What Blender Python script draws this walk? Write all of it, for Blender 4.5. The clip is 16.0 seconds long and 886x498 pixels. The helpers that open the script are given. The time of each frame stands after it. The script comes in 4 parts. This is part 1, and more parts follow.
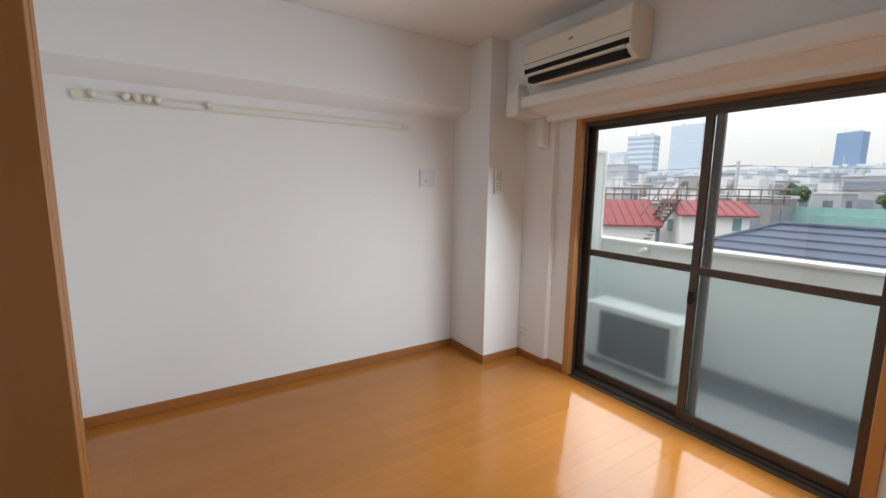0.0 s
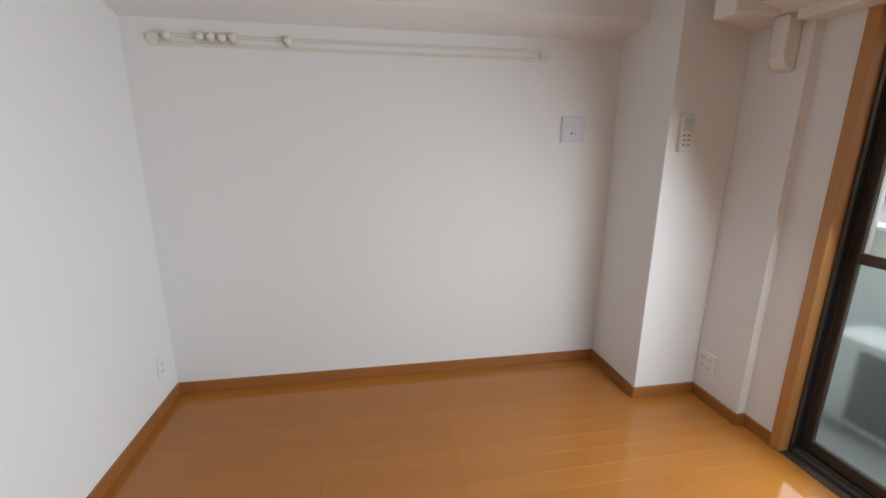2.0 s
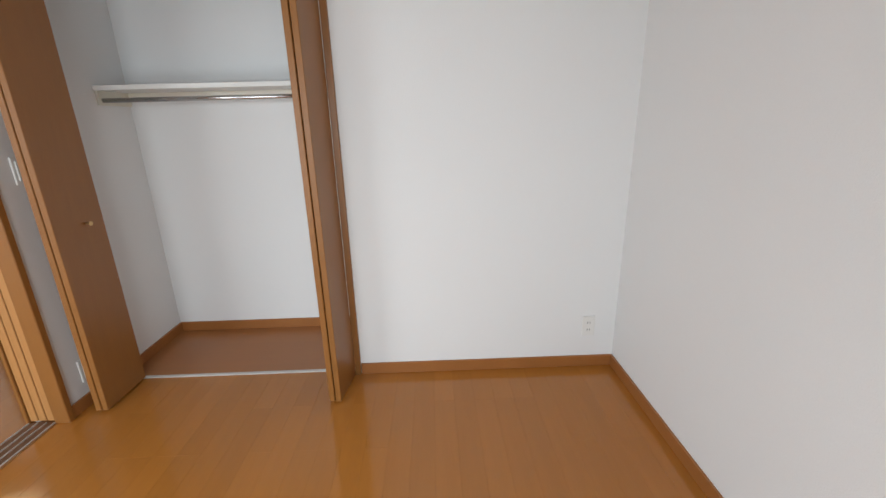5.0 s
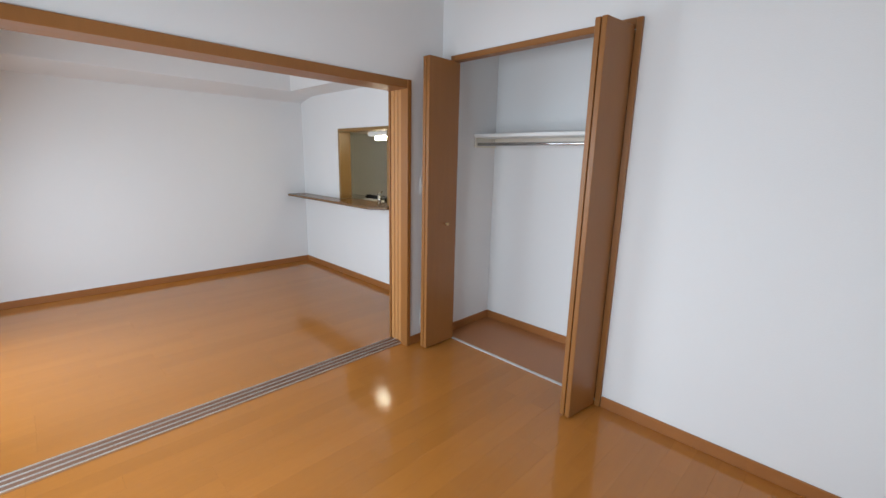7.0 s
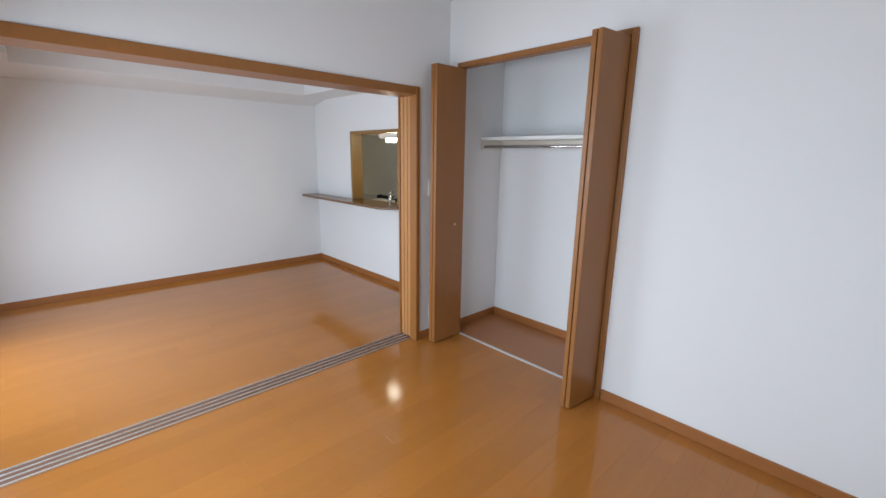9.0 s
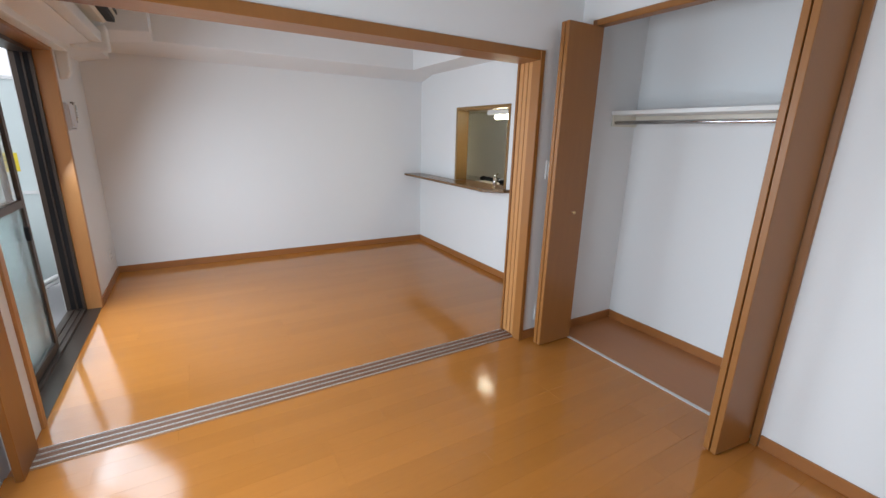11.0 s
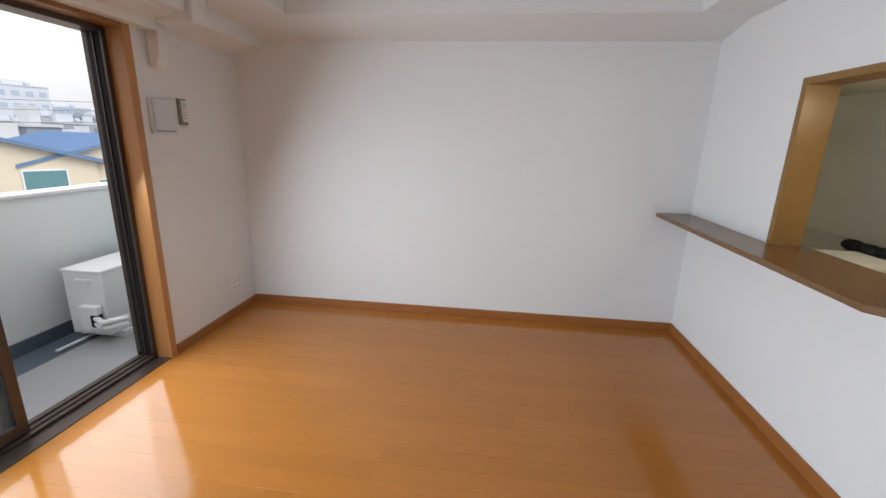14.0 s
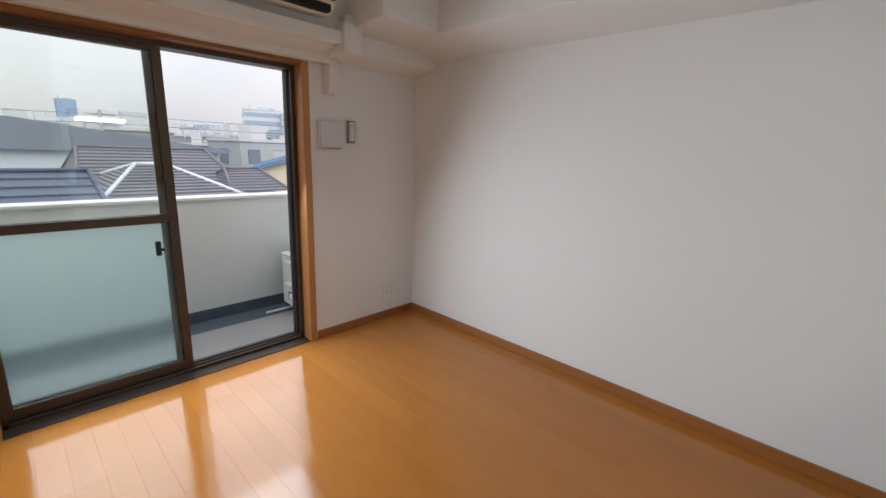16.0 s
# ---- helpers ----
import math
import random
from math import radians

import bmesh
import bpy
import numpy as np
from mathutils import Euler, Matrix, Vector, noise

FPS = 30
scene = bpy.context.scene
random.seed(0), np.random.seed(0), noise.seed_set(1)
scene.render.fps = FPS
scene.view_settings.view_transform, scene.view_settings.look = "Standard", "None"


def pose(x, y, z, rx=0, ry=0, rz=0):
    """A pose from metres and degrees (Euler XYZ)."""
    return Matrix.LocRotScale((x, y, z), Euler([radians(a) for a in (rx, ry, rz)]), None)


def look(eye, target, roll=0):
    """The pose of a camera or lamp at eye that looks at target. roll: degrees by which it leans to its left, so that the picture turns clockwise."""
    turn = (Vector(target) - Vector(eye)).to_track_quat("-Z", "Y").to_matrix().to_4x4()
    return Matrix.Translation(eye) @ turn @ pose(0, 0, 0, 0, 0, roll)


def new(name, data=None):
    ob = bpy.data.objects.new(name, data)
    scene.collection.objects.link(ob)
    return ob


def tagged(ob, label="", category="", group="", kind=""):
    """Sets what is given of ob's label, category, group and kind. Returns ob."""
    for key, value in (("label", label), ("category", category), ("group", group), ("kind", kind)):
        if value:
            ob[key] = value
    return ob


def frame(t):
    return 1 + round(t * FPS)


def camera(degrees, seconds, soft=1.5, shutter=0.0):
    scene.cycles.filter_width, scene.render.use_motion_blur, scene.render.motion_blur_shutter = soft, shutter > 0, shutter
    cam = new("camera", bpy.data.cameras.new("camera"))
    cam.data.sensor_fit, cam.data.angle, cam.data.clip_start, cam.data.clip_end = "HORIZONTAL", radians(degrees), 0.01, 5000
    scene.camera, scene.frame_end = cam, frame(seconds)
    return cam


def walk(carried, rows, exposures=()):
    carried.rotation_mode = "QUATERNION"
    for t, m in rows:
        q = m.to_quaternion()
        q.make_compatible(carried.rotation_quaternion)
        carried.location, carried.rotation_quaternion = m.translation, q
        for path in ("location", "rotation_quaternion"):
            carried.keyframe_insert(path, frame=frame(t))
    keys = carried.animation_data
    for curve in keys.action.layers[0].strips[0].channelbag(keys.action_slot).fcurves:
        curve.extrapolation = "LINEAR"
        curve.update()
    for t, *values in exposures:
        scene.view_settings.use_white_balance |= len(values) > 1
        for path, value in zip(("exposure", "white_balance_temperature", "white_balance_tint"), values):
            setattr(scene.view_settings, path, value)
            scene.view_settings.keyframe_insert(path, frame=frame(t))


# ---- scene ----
cam = camera(93.5, 16.0)
PATH = [
    (0, (-0.095, 2.426, 1.421), (1.568, 1.353, 1.129), 0.8),
    (0.5, (-0.009, 2.355, 1.397), (1.669, 1.329, 1.036), 0.2),
    (1, (0.215, 2.227, 1.392), (1.897, 1.228, 0.974), -0.8),
    (1.5, (0.397, 2.063, 1.385), (2.177, 1.266, 0.941), -0.1),
    (2, (0.549, 1.83, 1.406), (2.46, 1.495, 0.919), 0.4),
    (2.5, (0.77, 1.551, 1.4), (2.705, 1.501, 0.894), 1.0),
    (3, (1.021, 1.265, 1.407), (2.903, 1.627, 0.835), 1.4),
    (3.5, (1.274, 1.091, 1.373), (2.977, 1.932, 0.748), 0.4),
    (4, (1.551, 0.986, 1.392), (2.938, 2.281, 0.759), -0.7),
    (4.5, (1.815, 0.891, 1.366), (2.578, 2.624, 0.721), -1.7),
    (5, (1.927, 0.88, 1.363), (1.965, 2.791, 0.776), -1.5),
    (5.2, (1.97, 0.881, 1.359), (1.684, 2.78, 0.8), -0.8),
    (7.5, (2.447, 0.673, 1.429), (1.051, 2.043, 1.011), 1.3),
    (8, (2.486, 0.641, 1.446), (1.104, 2.025, 1.026), 0.9),
    (10.5, (2.396, 0.737, 1.419), (0.813, 1.849, 0.909), 1.2),
    (11, (2.158, 0.771, 1.403), (0.499, 1.756, 0.875), 1.5),
    (11.5, (1.85, 0.833, 1.385), (0.133, 1.708, 0.85), 1.6),
    (12, (1.508, 0.993, 1.382), (-0.272, 1.726, 0.84), 0.7),
    (12.5, (1.185, 1.194, 1.381), (-0.675, 1.718, 0.864), -0.2),
    (13, (0.907, 1.475, 1.38), (-1.02, 1.628, 0.868), 1.0),
    (13.5, (0.605, 1.71, 1.358), (-1.327, 1.638, 0.848), 1.4),
    (14, (0.279, 1.942, 1.378), (-1.644, 1.728, 0.869), 1.6),
    (14.5, (-0.028, 2.137, 1.375), (-1.902, 1.657, 0.867), 1.7),
    (15, (-0.289, 2.272, 1.367), (-2.031, 1.44, 0.845), 1.7),
    (15.5, (-0.435, 2.416, 1.353), (-2.004, 1.283, 0.851), 1.8),
    (16, (-0.469, 2.617, 1.388), (-1.886, 1.28, 0.933), 2.2),
]
walk(cam, [(t, look(eye, target, roll)) for t, eye, target, roll in PATH],
     [(0, -0.1, 6750, 10), (1.5, -0.2, 6800, 10), (3.5, 0.1, 6650, 10), (5, 0.0, 6850, 10), (8, 0.03, 6150, 10), (12, 0.02, 6350, 10), (14, -0.06, 6500, 10), (16, -0.25, 6600, 10)])

# ---- world and light ----
world = bpy.data.worlds.new("overcast_sky")
scene.world = world
world.use_nodes = True
wn, wl = world.node_tree.nodes, world.node_tree.links
bg = wn["Background"]
sky = wn.new("ShaderNodeTexSky")
sky.sky_type, sky.sun_disc = "NISHITA", False
sky.sun_elevation, sky.sun_rotation = radians(50), radians(13)
sky.air_density, sky.dust_density = 1.4, 4.0
cloud = wn.new("ShaderNodeTexNoise")
cloud.inputs["Scale"].default_value, cloud.inputs["Detail"].default_value = 2.2, 6
ramp = wn.new("ShaderNodeValToRGB")
ramp.color_ramp.elements[0].position, ramp.color_ramp.elements[0].color = 0.32, (6.9, 7.0, 7.6, 1)
ramp.color_ramp.elements[1].position, ramp.color_ramp.elements[1].color = 0.68, (8.4, 8.3, 8.6, 1)
wmix = wn.new("ShaderNodeMix")
wmix.data_type = "RGBA"
wmix.inputs["Factor"].default_value = 0.85
wl.new(cloud.outputs["Fac"], ramp.inputs["Fac"])
wl.new(sky.outputs["Color"], wmix.inputs["A"])
wl.new(ramp.outputs["Color"], wmix.inputs["B"])
# an overcast sky is three times as bright overhead as at the horizon
up, split = wn.new("ShaderNodeTexCoord"), wn.new("ShaderNodeSeparateXYZ")
clip, rise, lit = wn.new("ShaderNodeMath"), wn.new("ShaderNodeMath"), wn.new("ShaderNodeVectorMath")
clip.operation, clip.inputs[1].default_value = "MAXIMUM", 0.0
rise.operation, rise.inputs[1].default_value, rise.inputs[2].default_value = "MULTIPLY_ADD", 2.0, 1.0
lit.operation = "SCALE"
wl.new(up.outputs["Generated"], split.inputs[0])
wl.new(split.outputs["Z"], clip.inputs[0])
wl.new(clip.outputs[0], rise.inputs[0])
wl.new(wmix.outputs["Result"], lit.inputs[0])
wl.new(rise.outputs[0], lit.inputs["Scale"])
wl.new(lit.outputs["Vector"], bg.inputs["Color"])
bg.inputs["Strength"].default_value = 0.129

sun = new("sun", bpy.data.lights.new("sun", "SUN"))
sun.data.energy, sun.data.angle, sun.data.color = 1.5, radians(40), (1.0, 0.97, 0.93)
sun.matrix_world = look((0, 0, 40), (-6, -26, 8))


def window_light(x0, x1, y, z0, z1, watts, down):
    """The sky's light in one pane's opening; watts are per square metre."""
    a = bpy.data.lights.new("window_light", "AREA")
    a.shape, a.size, a.size_y = "RECTANGLE", x1 - x0, z1 - z0
    a.energy, a.color, a.spread = watts * (x1 - x0) * (z1 - z0), (0.762, 0.879, 0.985), radians(170)
    ob = new("window_light", a)
    c = Vector(((x0 + x1) / 2, y, (z0 + z1) / 2))
    ob.matrix_world = look(c, c + Vector((0, 1, -down)))


# clear upper panes admit the sky, frosted lower panes the dimmer balcony
for x0, x1 in ((0.37, 1.04), (1.16, 1.87), (-1.03, -0.37), (-1.80, -1.16)):
    window_light(x0, x1, 0.13, 1.0, 1.80, 30.0, 0.60)
    window_light(x0, x1, 0.03, 0.10, 0.92, 12.0, 0.12)


# ---- materials ----
def material(name, color, rough=0.6, metal=0.0, vary=0.05, scale=6.0, bump=0.0, bump_scale=60.0, spec=0.5, stretch=(1, 1, 1), grain=0.0, per_object=0.0):
    m = bpy.data.materials.new(name)
    m.use_nodes = True
    n, l = m.node_tree.nodes, m.node_tree.links
    p = n["Principled BSDF"]
    p.inputs["Metallic"].default_value, p.inputs["Roughness"].default_value = metal, rough
    p.inputs["Specular IOR Level"].default_value = spec
    tc, mp = n.new("ShaderNodeTexCoord"), n.new("ShaderNodeMapping")
    mp.inputs["Scale"].default_value = stretch
    l.new(tc.outputs["Object"], mp.inputs["Vector"])
    big = n.new("ShaderNodeTexNoise")
    big.inputs["Scale"].default_value, big.inputs["Detail"].default_value = scale, 4
    fine = n.new("ShaderNodeTexNoise")
    fine.inputs["Scale"].default_value, fine.inputs["Detail"].default_value = bump_scale, 3
    l.new(mp.outputs["Vector"], big.inputs["Vector"])
    l.new(mp.outputs["Vector"], fine.inputs["Vector"])
    amount = n.new("ShaderNodeMath")
    amount.operation = "MULTIPLY_ADD"
    amount.inputs[1].default_value, amount.inputs[2].default_value = 2 * vary, 1 - vary
    l.new(big.outputs["Fac"], amount.inputs[0])
    second = n.new("ShaderNodeMath")
    second.operation = "MULTIPLY_ADD"
    second.inputs[1].default_value, second.inputs[2].default_value = 2 * grain, 1 - grain
    l.new(fine.outputs["Fac"], second.inputs[0])
    value = n.new("ShaderNodeMath")
    value.operation = "MULTIPLY"
    l.new(amount.outputs[0], value.inputs[0])
    l.new(second.outputs[0], value.inputs[1])
    hsv = n.new("ShaderNodeHueSaturation")
    hsv.inputs["Color"].default_value = (*color, 1)
    if per_object:
        info, pv, tot = n.new("ShaderNodeObjectInfo"), n.new("ShaderNodeMath"), n.new("ShaderNodeMath")
        pv.operation, tot.operation = "MULTIPLY_ADD", "MULTIPLY"
        pv.inputs[1].default_value, pv.inputs[2].default_value = 2 * per_object, 1 - per_object
        l.new(info.outputs["Random"], pv.inputs[0])
        l.new(pv.outputs[0], tot.inputs[0])
        l.new(value.outputs[0], tot.inputs[1])
        l.new(tot.outputs[0], hsv.inputs["Value"])
    else:
        l.new(value.outputs[0], hsv.inputs["Value"])
    l.new(hsv.outputs["Color"], p.inputs["Base Color"])
    rr = n.new("ShaderNodeMath")
    rr.operation = "MULTIPLY_ADD"
    rr.inputs[1].default_value, rr.inputs[2].default_value = rough * 0.3, rough * 0.85
    l.new(big.outputs["Fac"], rr.inputs[0])
    l.new(rr.outputs[0], p.inputs["Roughness"])
    if bump:
        b = n.new("ShaderNodeBump")
        b.inputs["Strength"].default_value, b.inputs["Distance"].default_value = bump, 0.002
        l.new(fine.outputs["Fac"], b.inputs["Height"])
        l.new(b.outputs["Normal"], p.inputs["Normal"])
    return m


def glass(name, rough, tint, ior=1.45):
    m = bpy.data.materials.new(name)
    m.use_nodes = True
    p = m.node_tree.nodes["Principled BSDF"]
    p.inputs["Base Color"].default_value = (*tint, 1)
    p.inputs["Transmission Weight"].default_value = 1
    p.inputs["Roughness"].default_value, p.inputs["IOR"].default_value = rough, ior
    return m


def frosted(name):
    m = glass(name, 0.25, (0.88, 1.0, 1.0), 1.15)
    n, l = m.node_tree.nodes, m.node_tree.links
    tr, mx = n.new("ShaderNodeBsdfTranslucent"), n.new("ShaderNodeMixShader")
    tr.inputs["Color"].default_value = (0.90, 1.0, 1.0, 1)
    mx.inputs["Fac"].default_value = 0.06
    l.new(n["Principled BSDF"].outputs[0], mx.inputs[1])
    l.new(tr.outputs[0], mx.inputs[2])
    l.new(mx.outputs[0], n["Material Output"].inputs["Surface"])
    return m


def glowing(name, color, strength):
    m = bpy.data.materials.new(name)
    m.use_nodes = True
    p = m.node_tree.nodes["Principled BSDF"]
    p.inputs["Emission Color"].default_value = (*color, 1)
    p.inputs["Emission Strength"].default_value = strength
    return m


WALL = material("wallpaper", (0.79, 0.788, 0.782), 0.9, vary=0.015, scale=1.5, bump=0.35, bump_scale=220, spec=0.2, grain=0.015)
CEIL = material("ceiling_paper", (0.78, 0.76, 0.74), 0.9, vary=0.02, bump=0.3, bump_scale=200, spec=0.2)
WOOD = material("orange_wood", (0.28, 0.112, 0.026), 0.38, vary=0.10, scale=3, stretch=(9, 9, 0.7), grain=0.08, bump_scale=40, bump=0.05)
TRIM = material("base_wood", (0.33, 0.125, 0.034), 0.4, vary=0.10, scale=5, grain=0.06, bump_scale=60)
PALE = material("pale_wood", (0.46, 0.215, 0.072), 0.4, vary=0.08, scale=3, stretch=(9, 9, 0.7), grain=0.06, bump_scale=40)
FLOOR = material("oak_flooring", (0.39, 0.147, 0.028), 0.12, vary=0.07, scale=2.2, stretch=(14, 0.9, 1), grain=0.06, bump_scale=18, bump=0.012, per_object=0.05)
CLOSETFLOOR = material("closet_flooring", (0.34, 0.13, 0.04), 0.35, vary=0.08, scale=2.2, stretch=(0.9, 14, 1), grain=0.05, bump_scale=18)
DARKGAP = material("dark_gap", (0.05, 0.022, 0.01), 0.8)
ALU = material("satin_aluminium", (0.62, 0.60, 0.58), 0.45, metal=0.4, vary=0.04)
GROOVE = material("groove_wood", (0.15, 0.065, 0.028), 0.7, vary=0.1)
BRONZE = material("bronze_aluminium", (0.085, 0.064, 0.05), 0.38, metal=0.55, vary=0.06, scale=4)
BLACK = material("black_seal", (0.012, 0.012, 0.013), 0.6, spec=0.2)
STEEL = material("bright_metal", (0.62, 0.62, 0.62), 0.25, metal=1.0, vary=0.05)
BRASS = material("aged_brass", (0.62, 0.42, 0.20), 0.3, metal=1.0, vary=0.05)
PLASTIC = material("white_plastic", (0.78, 0.77, 0.74), 0.4, vary=0.02, scale=3)
CREAM = material("aged_plastic", (0.72, 0.68, 0.58), 0.4, vary=0.03, scale=3)
GREYP = material("grey_plastic", (0.22, 0.21, 0.2), 0.5, vary=0.05)
VENTP = material("vent_plastic", (0.67, 0.67, 0.71), 0.45, vary=0.02, scale=3)
LCD = material("lcd", (0.50, 0.62, 0.64), 0.2, vary=0.03)
COUNTER = material("counter_wood", (0.17, 0.085, 0.03), 0.25, vary=0.12, scale=3, stretch=(0.8, 12, 1), grain=0.08, bump_scale=30)
FRAMEWOOD = material("hatch_wood", (0.25, 0.135, 0.037), 0.4, vary=0.1, scale=4, grain=0.06)
KITWALL = material("kitchen_panel", (0.55, 0.46, 0.26), 0.5, vary=0.03, scale=2)
CONC = material("balcony_paint", (0.74, 0.77, 0.75), 0.85, vary=0.05, scale=1.5, bump=0.3, bump_scale=120, grain=0.03)
CONCTOP = material("parapet_cap", (0.80, 0.80, 0.79), 0.8, vary=0.05, scale=3)
DECK = material("balcony_floor", (0.30, 0.30, 0.295), 0.75, vary=0.12, scale=2.5, bump=0.2, bump_scale=80, grain=0.05)
GUTTER = material("gutter_paint", (0.075, 0.10, 0.125), 0.6, vary=0.12, scale=3)
UNITWHITE = material("unit_paint", (0.74, 0.75, 0.73), 0.45, vary=0.03)
GRILL = material("dark_grille", (0.018, 0.02, 0.023), 0.5)
BOARD = material("divider_board", (0.62, 0.70, 0.68), 0.6, vary=0.04)
YELLOW = material("yellow_sticker", (0.75, 0.60, 0.04), 0.5, vary=0.03)
CLEAR = glass("clear_glass", 0.0, (0.97, 1.0, 0.985))
FROST = frosted("frosted_glass")
TUBE = glowing("lamp_tube", (1.0, 0.90, 0.62), 34.0)


# ---- mesh helpers ----
def bm_box(bm, lo, hi, mi=0):
    (x0, y0, z0), (x1, y1, z1) = lo, hi
    v = [bm.verts.new(c) for c in ((x0, y0, z0), (x1, y0, z0), (x1, y1, z0), (x0, y1, z0), (x0, y0, z1), (x1, y0, z1), (x1, y1, z1), (x0, y1, z1))]
    for f in ((0, 3, 2, 1), (4, 5, 6, 7), (0, 1, 5, 4), (1, 2, 6, 5), (2, 3, 7, 6), (3, 0, 4, 7)):
        bm.faces.new([v[i] for i in f]).material_index = mi


def bm_cyl(bm, a, b, r, seg=12, mi=0, r2=None):
    a, b = Vector(a), Vector(b)
    q = (b - a).to_track_quat("Z", "Y").to_matrix()
    rings = []
    for p, rad in ((a, r), (b, r if r2 is None else r2)):
        rings.append([bm.verts.new(p + q @ Vector((rad * math.cos(2 * math.pi * i / seg), rad * math.sin(2 * math.pi * i / seg), 0))) for i in range(seg)])
    for i in range(seg):
        j = (i + 1) % seg
        f = bm.faces.new((rings[0][i], rings[0][j], rings[1][j], rings[1][i]))
        f.material_index, f.smooth = mi, True
    bm.faces.new(list(reversed(rings[0]))).material_index = mi
    bm.faces.new(rings[1]).material_index = mi


def bm_prism(bm, outline, axis, a, b, mi=0):
    """A closed outline of 2D points swept along one axis from a to b."""
    def place(u, v, w):
        return {"x": (w, u, v), "y": (u, w, v), "z": (u, v, w)}[axis]
    r0 = [bm.verts.new(place(u, v, a)) for u, v in outline]
    r1 = [bm.verts.new(place(u, v, b)) for u, v in outline]
    k = len(outline)
    for i in range(k):
        j = (i + 1) % k
        bm.faces.new((r0[i], r0[j], r1[j], r1[i])).material_index = mi
    bm.faces.new(list(reversed(r0))).material_index = mi
    bm.faces.new(r1).material_index = mi


def finish(name, bm, mats, parent=None, bevel=0.0, seg=2):
    bmesh.ops.recalc_face_normals(bm, faces=bm.faces)
    if bevel:
        edges = [e for e in bm.edges if len(e.link_faces) == 2 and e.calc_face_angle(0) > 0.6]
        bmesh.ops.bevel(bm, geom=edges, offset=bevel, segments=seg, affect="EDGES", profile=0.5, clamp_overlap=True)
    me = bpy.data.meshes.new(name)
    bm.to_mesh(me)
    bm.free()
    for m in mats if isinstance(mats, (list, tuple)) else [mats]:
        me.materials.append(m)
    ob = new(name, me)
    if parent:
        ob.parent = parent
        ob.matrix_parent_inverse = parent.matrix_world.inverted()
    return ob


def boxes(name, lst, mats, parent=None, bevel=0.0, seg=2):
    bm = bmesh.new()
    for b in lst:
        bm_box(bm, b[0], b[1], b[2] if len(b) > 2 else 0)
    return finish(name, bm, mats, parent, bevel, seg)


def empty(name, x=0.0, y=0.0, z=0.0):
    ob = new(name)
    ob.empty_display_size = 0.1
    ob.matrix_world = Matrix.Translation((x, y, z))
    return ob


def structure(ob, label, category=""):
    return tagged(ob, label, category, kind="structure")


# ---- plan ----
XR, XL = 2.92, -2.856        # rail wall, living room end wall
YB, YK = 2.96, 3.37          # bedroom back wall, kitchen wall
XK = -0.979                  # kitchen side wall
H = 2.52                     # ceiling
W1, W2 = (0.30, 1.935), (-1.868, -0.30)   # window openings
WT = 1.905
CW = 0.048
CL, CR = 0.235, 1.455        # closet opening
CH = 2.055

# floors
structure(boxes("floor", [((XL - 0.1, -0.21, -0.2), (XR + 0.1, 5.3, -0.012))], CLOSETFLOOR), "dark underlay below the plank floor", "floor")
structure(boxes("closet_floor", [((0.13, 2.995, -0.011), (1.56, 3.57, 0.002))], CLOSETFLOOR), "brown wooden closet floor", "floor")

# outer wall with the two window openings
structure(boxes("wall_window", [
    ((XL - 0.15, -0.21, -0.2), (W2[0] - CW, 0, H)), ((W2[0] - CW, -0.21, WT + 0.01), (W2[1] + CW, 0, H)), ((W2[1] + CW, -0.21, -0.2), (0.0, 0, H)),
    ((W2[0] - CW, -0.21, -0.2), (W2[1] + CW, -0.02, -0.001)), ((W1[0] - CW, -0.21, -0.2), (W1[1] + CW, -0.06, -0.001)),
    ((W2[0] - CW, -0.21, -0.001), (W2[0] + 0.001, -0.112, WT + 0.01)), ((W2[1] - 0.001, -0.21, -0.001), (W2[1] + CW, -0.112, WT + 0.01)),
    ((W1[0] - CW, -0.21, -0.001), (W1[0] + 0.001, -0.157, WT + 0.01)), ((W1[1] - 0.001, -0.21, -0.001), (W1[1] + CW, -0.157, WT + 0.01)),
    ((W2[0], -0.21, WT - 0.012), (W2[1], -0.112, WT + 0.01)), ((W1[0], -0.21, WT - 0.012), (W1[1], -0.157, WT + 0.01)),
    ((0.0, -0.21, -0.2), (W1[0] - CW, -0.045, H)), ((W1[0] - CW, -0.21, WT + 0.01), (W1[1] + CW, -0.045, H)), ((W1[1] + CW, -0.21, -0.2), (2.145, -0.045, H)),
    ((2.145, -0.21, -0.2), (XR + 0.15, 0, H))], WALL), "white papered outer wall with two windows", "wall")
structure(boxes("wall_pillar", [((2.452, 0.0, -0.01), (XR + 0.02, 0.379, H))], WALL, bevel=0.004), "white papered corner pillar", "pillar")
structure(boxes("wall_rail", [((XR, 0.2, -0.2), (XR + 0.15, 3.8, H))], WALL), "white papered side wall", "wall")
structure(boxes("wall_end", [((XL - 0.15, -0.0, -0.2), (XL, 5.3, H))], WALL), "white papered end wall of the living room", "wall")
structure(boxes("wall_closet", [
    ((CR + 0.03, YB, -0.2), (XR + 0.02, YB + 0.11, H)), ((0.06, YB, CH + 0.033), (CR + 0.03, YB + 0.11, H)), ((0.106, YB, -0.2), (CL - 0.028, YB + 0.035, CH + 0.033)),
    ((1.56, YB + 0.11, -0.2), (1.66, 3.67, H)), ((0.04, 3.57, -0.2), (1.56, 3.67, H)), ((0.13, YB + 0.11, 2.40), (1.56, 3.57, 2.46))], WALL),
    "white papered wall with a closet recess", "wall")
